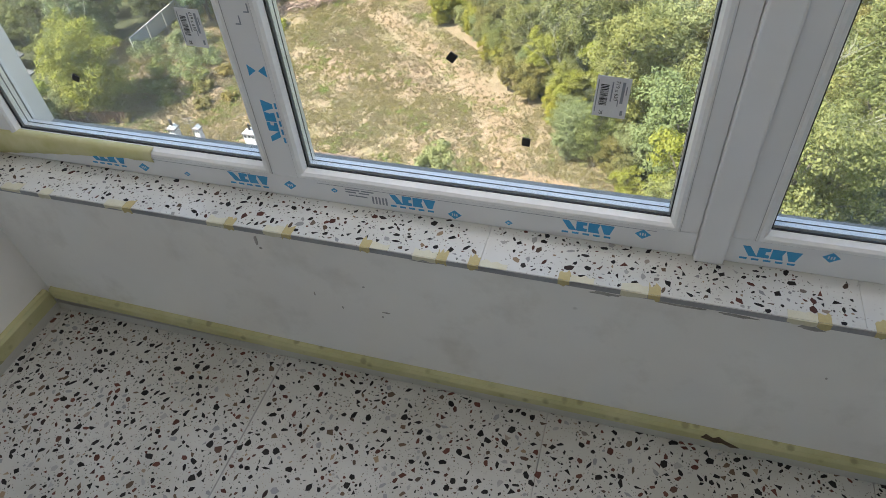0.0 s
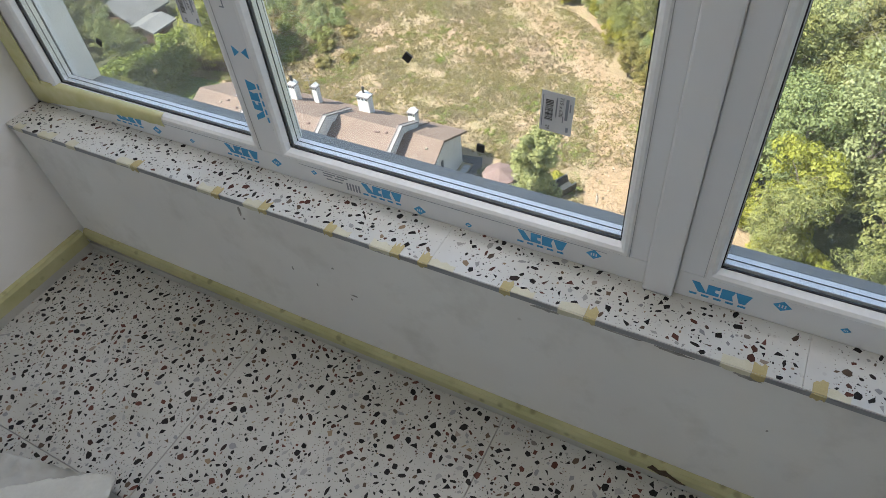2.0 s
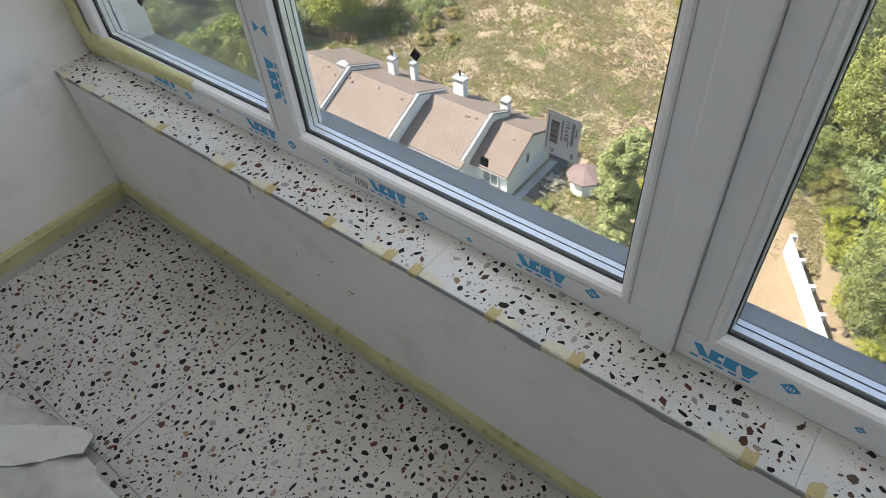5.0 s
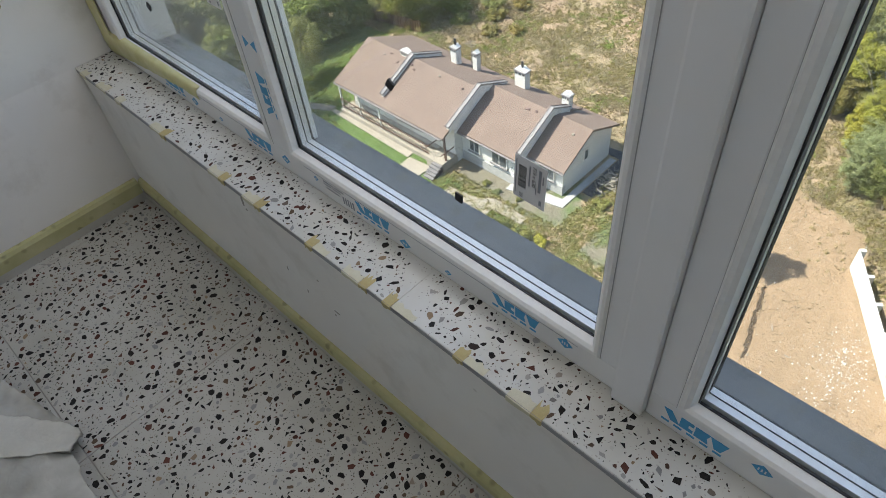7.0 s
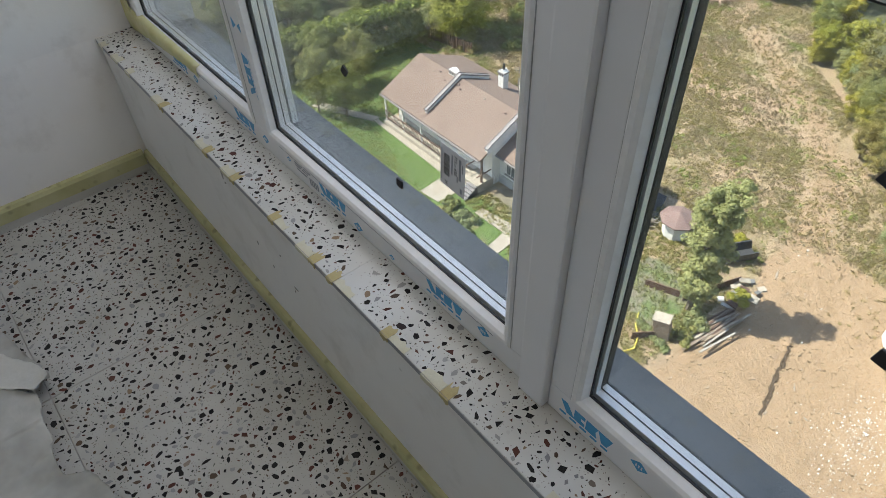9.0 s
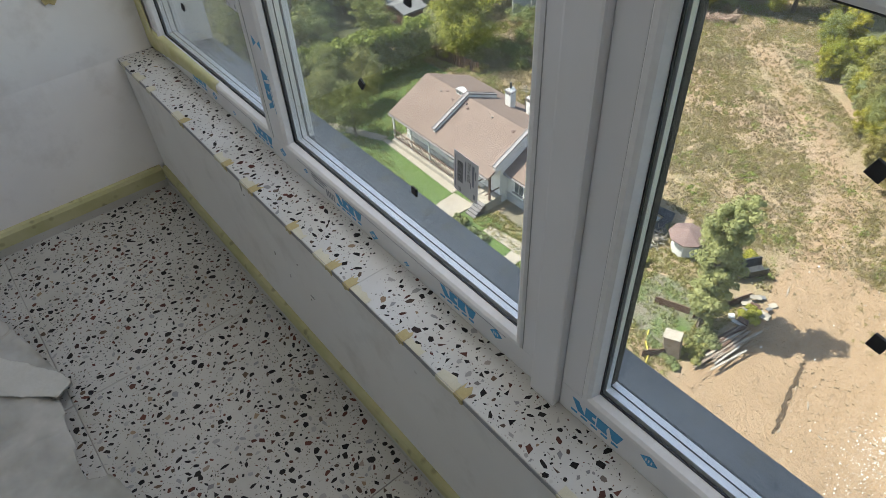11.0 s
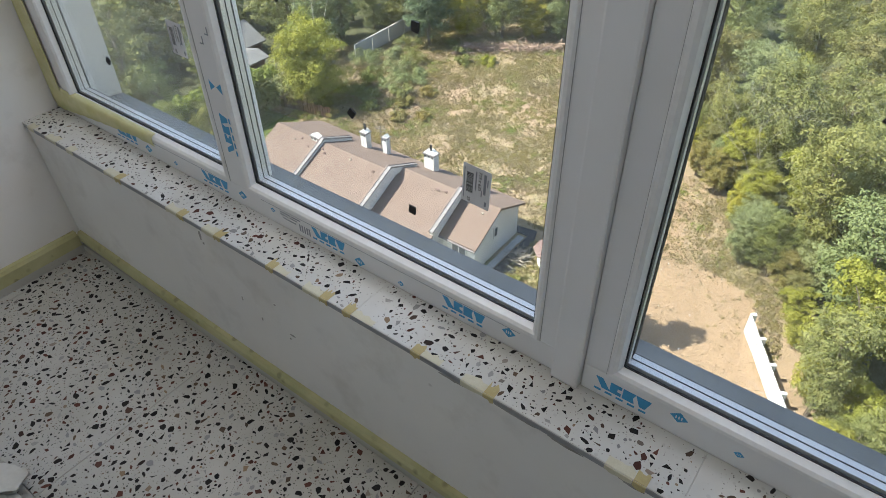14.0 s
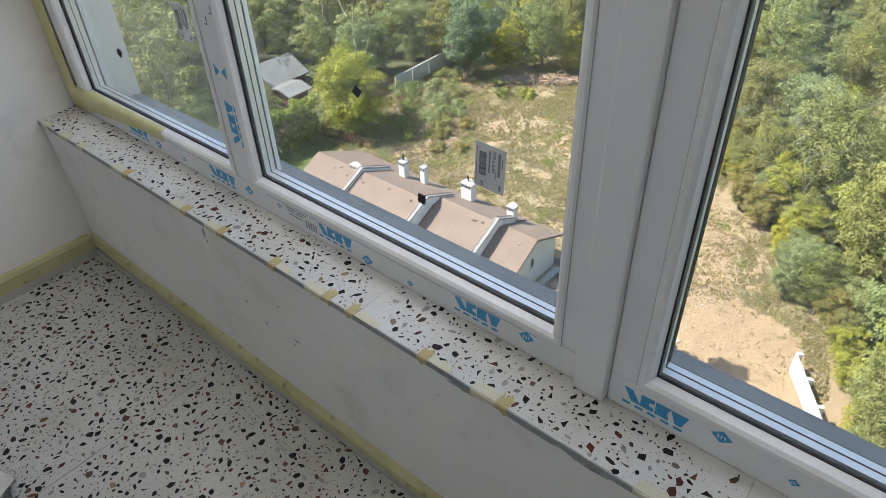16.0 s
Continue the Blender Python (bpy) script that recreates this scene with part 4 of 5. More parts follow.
# ---- trees ----
def leaf_cloud(name, centres, radii, per, size, material, parent, seed, flat=0.75):
    """Leaves in clumps: every leaf a small bent blade of four corners."""
    rng = np.random.default_rng(seed)
    c = np.repeat(np.array(centres), per, 0)
    r = np.repeat(np.array(radii), per)
    n = len(c)
    d = rng.normal(size=(n, 3))
    d[:, 2] = np.abs(d[:, 2]) * 0.9 - 0.25
    d /= np.linalg.norm(d, axis=1)[:, None]
    pos = c + d * (r * rng.uniform(0.35, 1.08, n) ** 0.6)[:, None] * np.array([1, 1, flat])
    nor = d + rng.normal(scale=0.34, size=(n, 3)) + np.array([0, 0, 0.25])
    nor /= np.linalg.norm(nor, axis=1)[:, None]
    t = np.cross(nor, rng.normal(size=(n, 3)))
    t /= np.linalg.norm(t, axis=1)[:, None]
    b = np.cross(nor, t)
    s = (size * rng.uniform(0.6, 1.25, n))[:, None]
    v = np.stack([pos - t * s, pos + b * s * 0.55 + nor * s * 0.15, pos + t * s, pos - b * s * 0.55 + nor * s * 0.15], 1).reshape(-1, 3)
    f = np.arange(n * 4).reshape(-1, 4)
    me = bpy.data.meshes.new(name)
    me.vertices.add(n * 4), me.loops.add(n * 4), me.polygons.add(n)
    me.vertices.foreach_set("co", v.ravel())
    me.loops.foreach_set("vertex_index", f.ravel())
    me.polygons.foreach_set("loop_start", np.arange(n) * 4)
    me.update(calc_edges=True)
    me.materials.append(M[material])
    ob = new(name, me)
    ob.parent = parent
    return ob


def make_tree(label, height, spread, material, seed, at, leaf=0.16, clumps=90, per=60, low=0.25, bark="bark", group="trees"):
    rnd = random.Random(seed)
    tree = thing("tree", label, "tree", at, group)
    trunk_top = Vector((rnd.uniform(-0.3, 0.3), rnd.uniform(-0.3, 0.3), height * 0.72))
    pts = [Vector((0, 0, -0.4)), Vector((rnd.uniform(-0.1, 0.1), rnd.uniform(-0.1, 0.1), height * 0.25)), trunk_top * 0.75, trunk_top]
    bm = tube(pts, [height * 0.022, height * 0.018, height * 0.011, height * 0.004], 7)
    centres, radii, lobes = [], [], []
    count = max(11, round(3.2 * height / spread))
    for k in range(count):
        u = (k + rnd.random()) / count
        z = low + (1 - low) * (0.10 + 0.80 * u)
        prof = math.sin(math.pi * min(1.0, 0.12 + 0.88 * (1 - u) ** 0.75)) ** 0.6
        a = k * 2.4 + rnd.uniform(-0.6, 0.6)
        rr = spread * prof * rnd.uniform(0.30, 0.74)
        size = spread * rnd.uniform(0.38, 0.54)
        c = Vector((rr * math.cos(a) + trunk_top.x * z, rr * math.sin(a) + trunk_top.y * z, min(height * z, height - size * 0.75)))
        lobes.append((c, size))
        start = Vector((trunk_top.x * z, trunk_top.y * z, max(0.3, c.z - size * 1.2)))
        tube([start, start.lerp(c, 0.55) + Vector((0, 0, 0.15)), c], [height * 0.009, height * 0.006, height * 0.002], 5, bm)
    for k in range(clumps):
        c, size = lobes[k % count]
        d = Vector((rnd.gauss(0, 1), rnd.gauss(0, 1), rnd.gauss(0.25, 0.9))).normalized()
        p = c + d * size * rnd.uniform(0.45, 1.06)
        centres.append((p.x, p.y, max(0.25, c.z + (p.z - c.z) * 0.9)))
        radii.append(size * rnd.uniform(0.32, 0.52))
    part("trunk", bm, bark, tree, "bare tapered trunk with limbs")
    leaf_cloud("crown", centres, radii, per, leaf, material, tree, seed)
    return tree


def copy_tree(src, x, y, scale, turn, label=""):
    ob = copy_thing(src, Matrix.Translation((x, y, GZ)) @ Matrix.Rotation(turn, 4, "Z"))
    ob.scale = (scale, scale, scale * random.Random(int(x * 91 + y * 37)).uniform(0.88, 1.1))
    return tagged(ob, label)


WOOD_KINDS = [("tall green broadleaf tree in dense woodland", 11, 3.4, "leaf_green", 11), ("silvery green willow-like tree in dense woodland", 9.5, 3.3, "leaf_silver", 12),
              ("olive green tree at the edge of the woodland", 8.5, 3.0, "leaf_olive", 13), ("yellow-green tree turning to autumn colour", 8.0, 2.9, "leaf_yellow", 14), ("dark green spreading tree in the woodland", 10, 3.8, "leaf_green", 15)]
kinds = []
spots = [(-1.0, 43.5), (3.0, 38.5), (-13.5, 60.0), (3.5, 33.5), (-6.0, 53.0)]
for (label, h, r, mt, sd), (x, y) in zip(WOOD_KINDS, spots):
    kinds.append(make_tree(label, h, r, mt, sd, (x, y, GZ), group="woodland trees", leaf=0.105, clumps=170, per=84, low=0.08))
far_kinds = []
for k, (mt, (x, y), lab) in enumerate((("leaf_green", (-34.0, 84.0), "green tree in the distant woods"), ("leaf_silver", (-60.0, 70.0), "grey-green tree in the distant woods"), ("leaf_olive", (-24.0, 88.0), "olive tree in the distant woods"), ("leaf_yellow", (-40.0, 86.0), "yellow-green tree in the distant woods"))):
    far_kinds.append(make_tree(lab, 9.5, 3.3, mt, 60 + k, (x, y, GZ), leaf=0.15, clumps=90, per=56, low=0.08, group="distant trees"))
rnd = random.Random(77)
placed = list(spots)
tries = 0
while len(placed) < 128 and tries < 6000:
    tries += 1
    y = rnd.uniform(18, 125)
    x = rnd.uniform(-32, 6 + (y - 18) * 0.42)
    if not in_poly(np.array([x - 0.4]), np.array([y - 0.4]), WOODS)[0]:
        continue
    if min((x - a) ** 2 + (y - b) ** 2 for a, b in placed) < (2.7 + y * 0.022) ** 2:
        continue
    placed.append((x, y))
    near_edge = not in_poly(np.array([x - 5.0]), np.array([y - 3.0]), WOODS)[0]
    w = (2, 2, 2, 6, 1) if near_edge else (4, 4, 2.5, 2.0, 3)
    if y > 72:
        w = (0,) * 5 + (3, 3, 1.5, 1.2)
    src = rnd.choices(kinds + far_kinds, w + (0,) * (9 - len(w)))[0]
    copy_tree(src, x, y, rnd.uniform(0.75, 1.15) * (0.72 if near_edge else 1.0), rnd.uniform(0, 6.28))

# woods beyond the field and behind the garden
FAR = [(-25, 71), (-33, 68.5), (-38, 64.5), (-42.5, 61), (-46, 62), (-50, 61), (-51.5, 47), (-54, 45), (-53, 38), (-52, 21), (-100, 10), (-118, 130), (-20, 130)]
n_far, tries = 0, 0
while n_far < 165 and tries < 9000:
    tries += 1
    x, y = rnd.uniform(-112, -22), rnd.uniform(18, 118)
    if not in_poly(np.array([x]), np.array([y]), FAR)[0] or (-68 < x < -54.5 and 36 < y < 50):
        continue
    if min((x - a) ** 2 + (y - b) ** 2 for a, b in placed) < 12.5:
        continue
    placed.append((x, y))
    n_far += 1
    s = rnd.uniform(0.6, 0.85) if x > -56 and y < 70 else rnd.uniform(0.95, 1.35)
    copy_tree(rnd.choices(far_kinds, (4, 4, 1.5, 2.6))[0], x, y, s, rnd.uniform(0, 6.28))

# scrub along the edge of the woods
edge_line = [(-23, 68), (-19.5, 61), (-12.6, 55), (-11.5, 51), (-6.4, 48.2), (-4.4, 42.5), (-0.6, 40), (1.3, 36), (3.6, 31), (6.0, 26)]
edge_line = [(x - 0.35, y - 1.2) for x, y in edge_line]
rnd = random.Random(41)
for (xa, ya), (xb, yb) in zip(edge_line, edge_line[1:]):
    steps = int(math.hypot(xb - xa, yb - ya) / 0.95)
    for k in range(steps):
        u = (k + rnd.random()) / steps
        x, y = xa + (xb - xa) * u + rnd.uniform(-0.5, 1.7), ya + (yb - ya) * u + rnd.uniform(-0.6, 0.9)
        ob = copy_tree(rnd.choices(kinds, (2, 3, 2, 5, 1))[0], x, y, rnd.uniform(0.28, 0.52), rnd.uniform(0, 6.28), "low leafy scrub at the edge of the woods")
        ob.name = "bush"
        tagged(ob, category="bush", group="scrub by the woods")

# trees and hedge beyond the field and by the garden
yellow = make_tree("large yellow-green tree beside the fence", 7.8, 4.1, "leaf_yellow", 31, (-45.7, 40.2, GZ), leaf=0.12, clumps=300, per=90, low=0.06, group="trees by the field")
darkt = make_tree("dark green round-crowned tree at the field's edge", 9.0, 3.6, "leaf_blue", 32, (-44.8, 57.2, GZ), leaf=0.13, clumps=220, per=70, low=0.15, group="trees by the field")
for x, y, s, src in ((-52.5, 45, 0.6, 1), (-55, 50, 0.7, 1), (-53, 57, 0.9, 1), (-52, 64, 0.9, 0), (-47, 65, 0.8, 1), (-51.5, 33, 0.65, 0), (-52.5, 28, 0.7, 1), (-50, 23, 0.55, 4), (-48.6, 28.5, 0.42, 1), (-44.6, 27.4, 0.52, 4), (-46, 24.5, 0.5, 0), (-41.2, 23.8, 0.5, 4), (-43.4, 22.4, 0.5, 0), (-42.5, 61.5, 0.75, 3), (-39.0, 63.6, 0.8, 0), (-36.0, 65.4, 0.7, 3), (-33.2, 67.4, 0.8, 1), (-30.0, 69.0, 0.7, 3), (-37.5, 68.0, 0.9, 0)):
    copy_tree(kinds[src], x, y, s, (x * 7 + y) % 6.28)
for x, y, s, src in ((-66, 47, 1.0, 0), (-61.5, 48.2, 0.8, 1), (-57.2, 46.4, 0.75, 0), (-67, 41, 1.0, 2), (-56, 50.5, 0.8, 1), (-59.5, 37.0, 0.55, 0), (-57.0, 36.0, 0.5, 1), (-62.5, 36.5, 0.7, 0)):
    copy_tree(far_kinds[src], x, y, s, (x * 5 + y) % 6.28)
garden_tree = make_tree("tall silvery-green garden tree casting a shadow on sand", 10.5, 1.5, "leaf_silver", 41, (-10.2, 27.6, GZ), leaf=0.09, clumps=340, per=84, low=0.03, group="garden trees")


def bush(x, y, r, material, seed, label, h=0.8):
    rnd = random.Random(seed)
    ob = thing("bush", label, "bush", (x, y, GZ), "bushes")
    centres = [(rnd.uniform(-0.7, 0.7) * r, rnd.uniform(-0.7, 0.7) * r, r * h * rnd.uniform(0.15, 0.8)) for _ in range(12)]
    leaf_cloud("foliage", centres, [r * rnd.uniform(0.25, 0.45) for _ in centres], 120, 0.095, material, ob, seed)
    stems = bmesh.new()
    for c in centres[:6]:
        tube([(0, 0, -0.1), (c[0] * 0.5, c[1] * 0.5, c[2] * 0.7), c], [0.03, 0.02, 0.008], 4, stems)
    part("stems", stems, "bark", ob)
    return ob


for k, (x, y, r, mt) in enumerate(((-26.9, 23.0, 0.65, "leaf_green"), (-26.2, 22.0, 0.7, "leaf_green"), (-24.9, 22.9, 0.85, "leaf_silver"), (-24.2, 21.8, 0.7, "leaf_silver"), (-20.2, 23.3, 0.95, "leaf_green"), (-18.3, 23.5, 0.85, "leaf_green"), (-19.0, 22.0, 0.8, "leaf_green"), (-17.0, 24.2, 0.5, "leaf_yellow"), (-23.4, 26.3, 0.3, "leaf_green"), (-22.2, 26.1, 0.3, "leaf_silver"), (-20.6, 26.4, 0.25, "leaf_green"),
                                   (-9.3, 25.6, 0.9, "leaf_green"), (-9.0, 26.8, 0.9, "leaf_silver"), (-8.6, 30.6, 0.7, "leaf_yellow"), (-13.2, 36.0, 0.8, "leaf_green"), (-11.2, 34.6, 0.7, "leaf_yellow"), (-41.5, 47.0, 1.8, "leaf_silver"), (-47.0, 49.0, 1.9, "leaf_silver"), (-46.0, 55.0, 1.7, "leaf_green"), (-40.0, 49.6, 1.5, "leaf_silver"), (-43.0, 52.0, 1.6, "leaf_green"), (-38.0, 44.5, 1.0, "weed"), (-36.6, 42.0, 0.9, "weed"), (-40.5, 42.0, 1.1, "leaf_green"), (-48.6, 40.0, 1.7, "leaf_silver"), (-50.5, 42.5, 1.8, "leaf_silver"), (-46.5, 38.4, 1.0, "leaf_yellow"), (-42.6, 38.6, 0.9, "weed"), (-34.8, 43.6, 0.8, "weed"), (-37.5, 47.5, 0.9, "weed"), (-43.5, 49.5, 1.8, "leaf_silver"), (-39.5, 46.0, 1.2, "leaf_green"), (-44.5, 46.5, 1.6, "leaf_green"), (-42.0, 43.8, 1.3, "leaf_green"), (-45.5, 52.5, 1.5, "leaf_silver"),
                                   (-38.8, 55.5, 1.0, "leaf_green"), (-36.5, 57.0, 0.9, "leaf_yellow"), (-40.5, 57.5, 1.0, "leaf_green"), (-52.5, 41.0, 1.8, "leaf_silver"), (-50.4, 39.6, 1.5, "leaf_silver"), (-49.6, 36.8, 0.9, "leaf_green"), (-16.0, 29.6, 0.6, "leaf_green"), (-53.5, 36.3, 1.5, "leaf_silver"), (-53.0, 38.2, 1.6, "leaf_silver"), (-52.9, 34.6, 1.4, "leaf_green"), (-51.8, 37.2, 1.3, "leaf_silver"), (-55.0, 37.6, 1.5, "leaf_silver"))):
    bush(x, y, r, mt, 500 + k, "leafy %s bush in the open ground" % {"leaf_silver": "grey-green", "leaf_green": "green", "leaf_yellow": "yellow-green", "weed": "pale weedy"}[mt])

hedge = thing("hedge", "tall clipped green hedge overgrown with creeper, its sunlit top in brighter leaves", "hedge", (0, 0, GZ))
rnd = random.Random(3)
cs = [(-49.6 + 0.16 * (yy - 24) + rnd.uniform(-0.7, 0.7), yy, rnd.uniform(0.3, 3.9)) for yy in np.linspace(22, 36.8, 300)]
leaf_cloud("foliage", cs, [rnd.uniform(0.4, 0.7) for _ in cs], 60, 0.15, "leaf_green", hedge, 8)
# creeper along the top, in a brighter leaf colour that paints the sunlit crest
cs = [(-49.6 + 0.16 * (yy - 24) + rnd.uniform(-0.8, 0.8), yy, rnd.uniform(3.3, 4.3)) for yy in np.linspace(22, 36.8, 130)]
leaf_cloud("creeper", cs, [rnd.uniform(0.3, 0.6) for _ in cs], 50, 0.15, "leaf_bright", hedge, 9)
bm = bmesh.new()
for yy in np.linspace(22, 37.5, 14):
    x = -49.6 + 0.16 * (yy - 24)
    tube([(x, yy, -0.2), (x + 0.1, yy, 1.6), (x, yy + 0.2, 2.8)], [0.06, 0.05, 0.02], 5, bm)
part("stems", bm, "bark", hedge)

# weeds and dry grass on the field
def tufts(name, label, material, count, area, size, seed, dens):
    rng = np.random.default_rng(seed)
    px, py = rng.uniform(area[0], area[1], count * 6), rng.uniform(area[2], area[3], count * 6)
    bare = in_poly(px, py, WOODS) | in_poly(px, py, LAWN) | ((px > -40) & (px < -16) & (py > 24) & (py < 35.5)) | ((py < 33) & (px < -9))
    rate = np.where(in_poly(px, py, SAND), 0.04, np.where(in_poly(px, py, TRACK), 0.35, 1.0)) * ~bare
    dice, out = rng.random(count * 6), []
    for x, y, r, d in zip(px.tolist(), py.tolist(), rate.tolist(), dice.tolist()):
        if len(out) == count:
            break
        if d < 2.0 * r and d < r * dens(x, y) * (1.5 * (noise.noise(Vector((x * 0.17, y * 0.17, seed))) + 0.50) + 1.0 * noise.noise(Vector((x * 0.7, y * 0.7, seed)))):
            out.append((x, y, 0.06))
    count = len(out)
    ob = leaf_cloud(name, out, rng.uniform(0.18, 0.62, count) * size, 9, 0.15 * size, material, None, seed, 0.4)
    ob.location.z = GZ
    return tagged(ob, label, "weeds", kind="stuff")


tufts("weeds", "green weeds scattered over the dry field", "weed", 25000, (-52, 3, 33, 78), 0.42, 21, lambda x, y: 0.75)
tufts("dry_grass", "straw-coloured dry grass scattered over the field", "straw", 19000, (-52, 3, 33, 78), 0.40, 22, lambda x, y: 0.6)
tufts("brown_weeds", "brown withered weeds and twigs on the field", "withered", 14000, (-52, 3, 33, 78), 0.38, 23, lambda x, y: 0.6)
tufts("green_weeds", "bright yellow-green weed clumps on the field", "leaf_bright", 6500, (-52, 3, 33, 78), 0.62, 27, lambda x, y: 1.5 * max(0.0, noise.noise(Vector((x * 0.33, y * 0.33, 3))) - 0.02))

# ---- the row house ----
house = thing("house", "white row house with brown shingle roof and white chimneys", "house", (-0.2, -0.6, GZ))


def gable_roof(x0, x1, ye, yr, yb, ze, zr, zb):
    t = 0.16
    return prism([(ye, ze), (yr, zr), (yb, zb), (yb, zb - t), (yr, zr - t * 1.1), (ye, ze - t)], "x", x0, x1)


SECT = [(-38.1, -26.45, 26.0, 30.05, 34.6, 3.0, 4.95, 3.0), (-26.45, -21.15, 27.65, 31.4, 35.0, 2.7, 4.55, 2.8), (-21.15, -18.1, 28.85, 31.9, 35.3, 2.4, 4.1, 2.6)]
for k, (x0, x1, ye, yr, yb, ze, zr, zb) in enumerate(SECT):
    part("roof", gable_roof(x0, x1 + (0.12 if k < 2 else 0), ye, yr, yb, ze, zr, zb), "shingle", house, "brown shingle roof slope")
    wf, wb = ye + (1.3 if k == 0 else 0.42), yb - 0.5
    sl = (zr - ze) / (yr - ye)
    sb = (zr - zb) / (yb - yr)
    part("wall", prism([(wf, -0.3), (wf, ze + sl * (wf - ye) - 0.2), (yr, zr - 0.2), (wb, zb + sb * (yb - wb) - 0.2), (wb, -0.3)], "x", x0 + (0.5 if k == 0 else 0.0), x1 - (0.3 if k == 2 else 0.002)), "render_white", house)
    part("plinth", box(x0 + (0.48 if k == 0 else 0.02), x1 - (0.28 if k == 2 else 0.02), wf - 0.05, wf + 0.3, -0.3, 0.75), "plinth", house, "grey rendered plinth")
    part("gutter", tube([(x0, ye - 0.06, ze - 0.12), (x1, ye - 0.06, ze - 0.14)], 0.07, 6), "coping", house)


def firewall(x, ye, yr, yb, ze, zr, zb, start, stop):
    """A raised parapet over the roof, up one slope and part of the way down the other."""
    sl, sb = (zr - ze) / (yr - ye), (zr - zb) / (yb - yr)
    ya, yc = ye + start, yr + stop
    za, zc = ze + sl * start, zr - sb * stop
    up = 0.22
    ob = part("parapet", prism([(ya, za - 0.3), (ya, za + up), (yr, zr + up), (yc, zc + up), (yc, zc - 0.3), (yr, zr - 0.3)], "x", x - 0.14, x + 0.14), "render_white", house, "white raised fire wall over the roof")
    part("coping", prism([(ya - 0.08, za + up), (ya - 0.08, za + up + 0.1), (yr, zr + up + 0.12), (yc + 0.05, zc + up + 0.1), (yc + 0.05, zc + up), (yr, zr + up + 0.002)], "x", x - 0.17, x + 0.17), "coping", ob, "grey sheet-metal coping")
    part("coping_edge", prism([(ya - 0.09, za + up + 0.02), (ya - 0.09, za + up + 0.14), (yr, zr + up + 0.16), (yc + 0.05, zc + up + 0.14), (yc + 0.05, zc + up + 0.04), (yr, zr + up + 0.05)], "x", x - 0.20, x - 0.10), "coping_dark", ob, "dark brown coping edge")


firewall(-33.1, *SECT[0][2:], 0.65, 2.9)
firewall(-26.45, *SECT[0][2:], 0.7, 2.9)
firewall(-21.15, *SECT[1][2:], 0.35, 2.0)


def chimney(x, y, z, w, d, h, pot):
    ch = part("chimney", box(x - w / 2, x + w / 2, y - d / 2, y + d / 2, z - 1.0, z + h, 0.02), "render_white", house, "white rendered chimney")
    part("cap", box(x - w / 2 - 0.07, x + w / 2 + 0.07, y - d / 2 - 0.07, y + d / 2 + 0.07, z + h, z + h + 0.09), "coping", ch)
    for k in range(3):
        xx = x - w / 2 + w * (k + 0.5) / 3
        part("vent", box(xx - w * 0.1, xx + w * 0.1, y - d / 2 - 0.012, y - d / 2 + 0.02, z + h - 0.22, z + h - 0.06), "dark_plastic", ch, "dark vent slot")
    part("hood", prism([(x - w / 2, z + h + 0.09), (x + w / 2, z + h + 0.09), (x, z + h + 0.30)], "y", y - d / 2, y + d / 2), "render_white", ch, "white gabled hood")
    if pot:
        part("pot", tube([(x, y, z + h + 0.2), (x, y, z + h + 0.75)], 0.09, 8), "dark_plastic", ch, "dark flue pipe")


chimney(-31.3, 32.85, 4.15, 0.6, 0.55, 0.9, True)
chimney(-29.6, 33.3, 3.95, 0.45, 0.42, 1.0, False)
chimney(-25.6, 33.8, 3.8, 0.95, 0.6, 0.95, True)
chimney(-21.45, 33.6, 3.35, 0.6, 0.5, 1.15, False)
chimney(-33.75, 30.05, 4.8, 0.9, 0.4, 0.35, False)
an = bmesh.new()
tube([(-30.0, 33.2, 3.9), (-30.0, 33.2, 5.9)], 0.03, 5, an)
for z, w in ((6.0, 0.5), (6.2, 0.4), (5.8, 0.35)):
    tube([(-30.0 - w, 33.2 - w * 0.3, z - 0.4), (-30.0 + w, 33.2 + w * 0.3, z - 0.35)], 0.02, 4, an)
part("antenna", an, "coping", house, "thin metal aerial")
rnd = random.Random(9)
for x0, x1, ye, yr, yb, ze, zr, zb in SECT:
    for k in range(int((x1 - x0) / 1.6)):
        x, y = rnd.uniform(x0 + 0.6, x1 - 0.6), yr - rnd.uniform(0.35, 0.8)
        z = zr - (yr - y) * (zr - ze) / (yr - ye)
        part("roof_vent", box(x - 0.09, x + 0.09, y - 0.08, y + 0.08, z - 0.02, z + 0.09, 0.02), rnd.choice(("maroon", "paving")), house, "small roof vent tile")


def house_window(x, y, z, w, h, lights):
    win = part("window", box(x - w / 2 - 0.06, x + w / 2 + 0.06, y - 0.05, y + 0.04, z - 0.06, z + h + 0.06), "fence_white", house, "white framed window")
    step = w / lights
    for k in range(lights):
        part("pane", box(x - w / 2 + k * step + 0.05, x - w / 2 + (k + 1) * step - 0.05, y - 0.07, y - 0.045, z + 0.03, z + h - 0.03), "dark_glass", win, "dark window pane")
    part("sill", box(x - w / 2 - 0.12, x + w / 2 + 0.12, y - 0.16, y - 0.05, z - 0.12, z - 0.05), "coping", win)


house_window(-31.2, 27.4, 1.3, 2.6, 0.8, 3)
house_window(-25.2, 28.02, 1.25, 0.9, 1.0, 2)
house_window(-22.9, 28.02, 1.2, 1.3, 1.0, 2)
house_window(-19.7, 29.22, 1.0, 1.2, 1.0, 2)
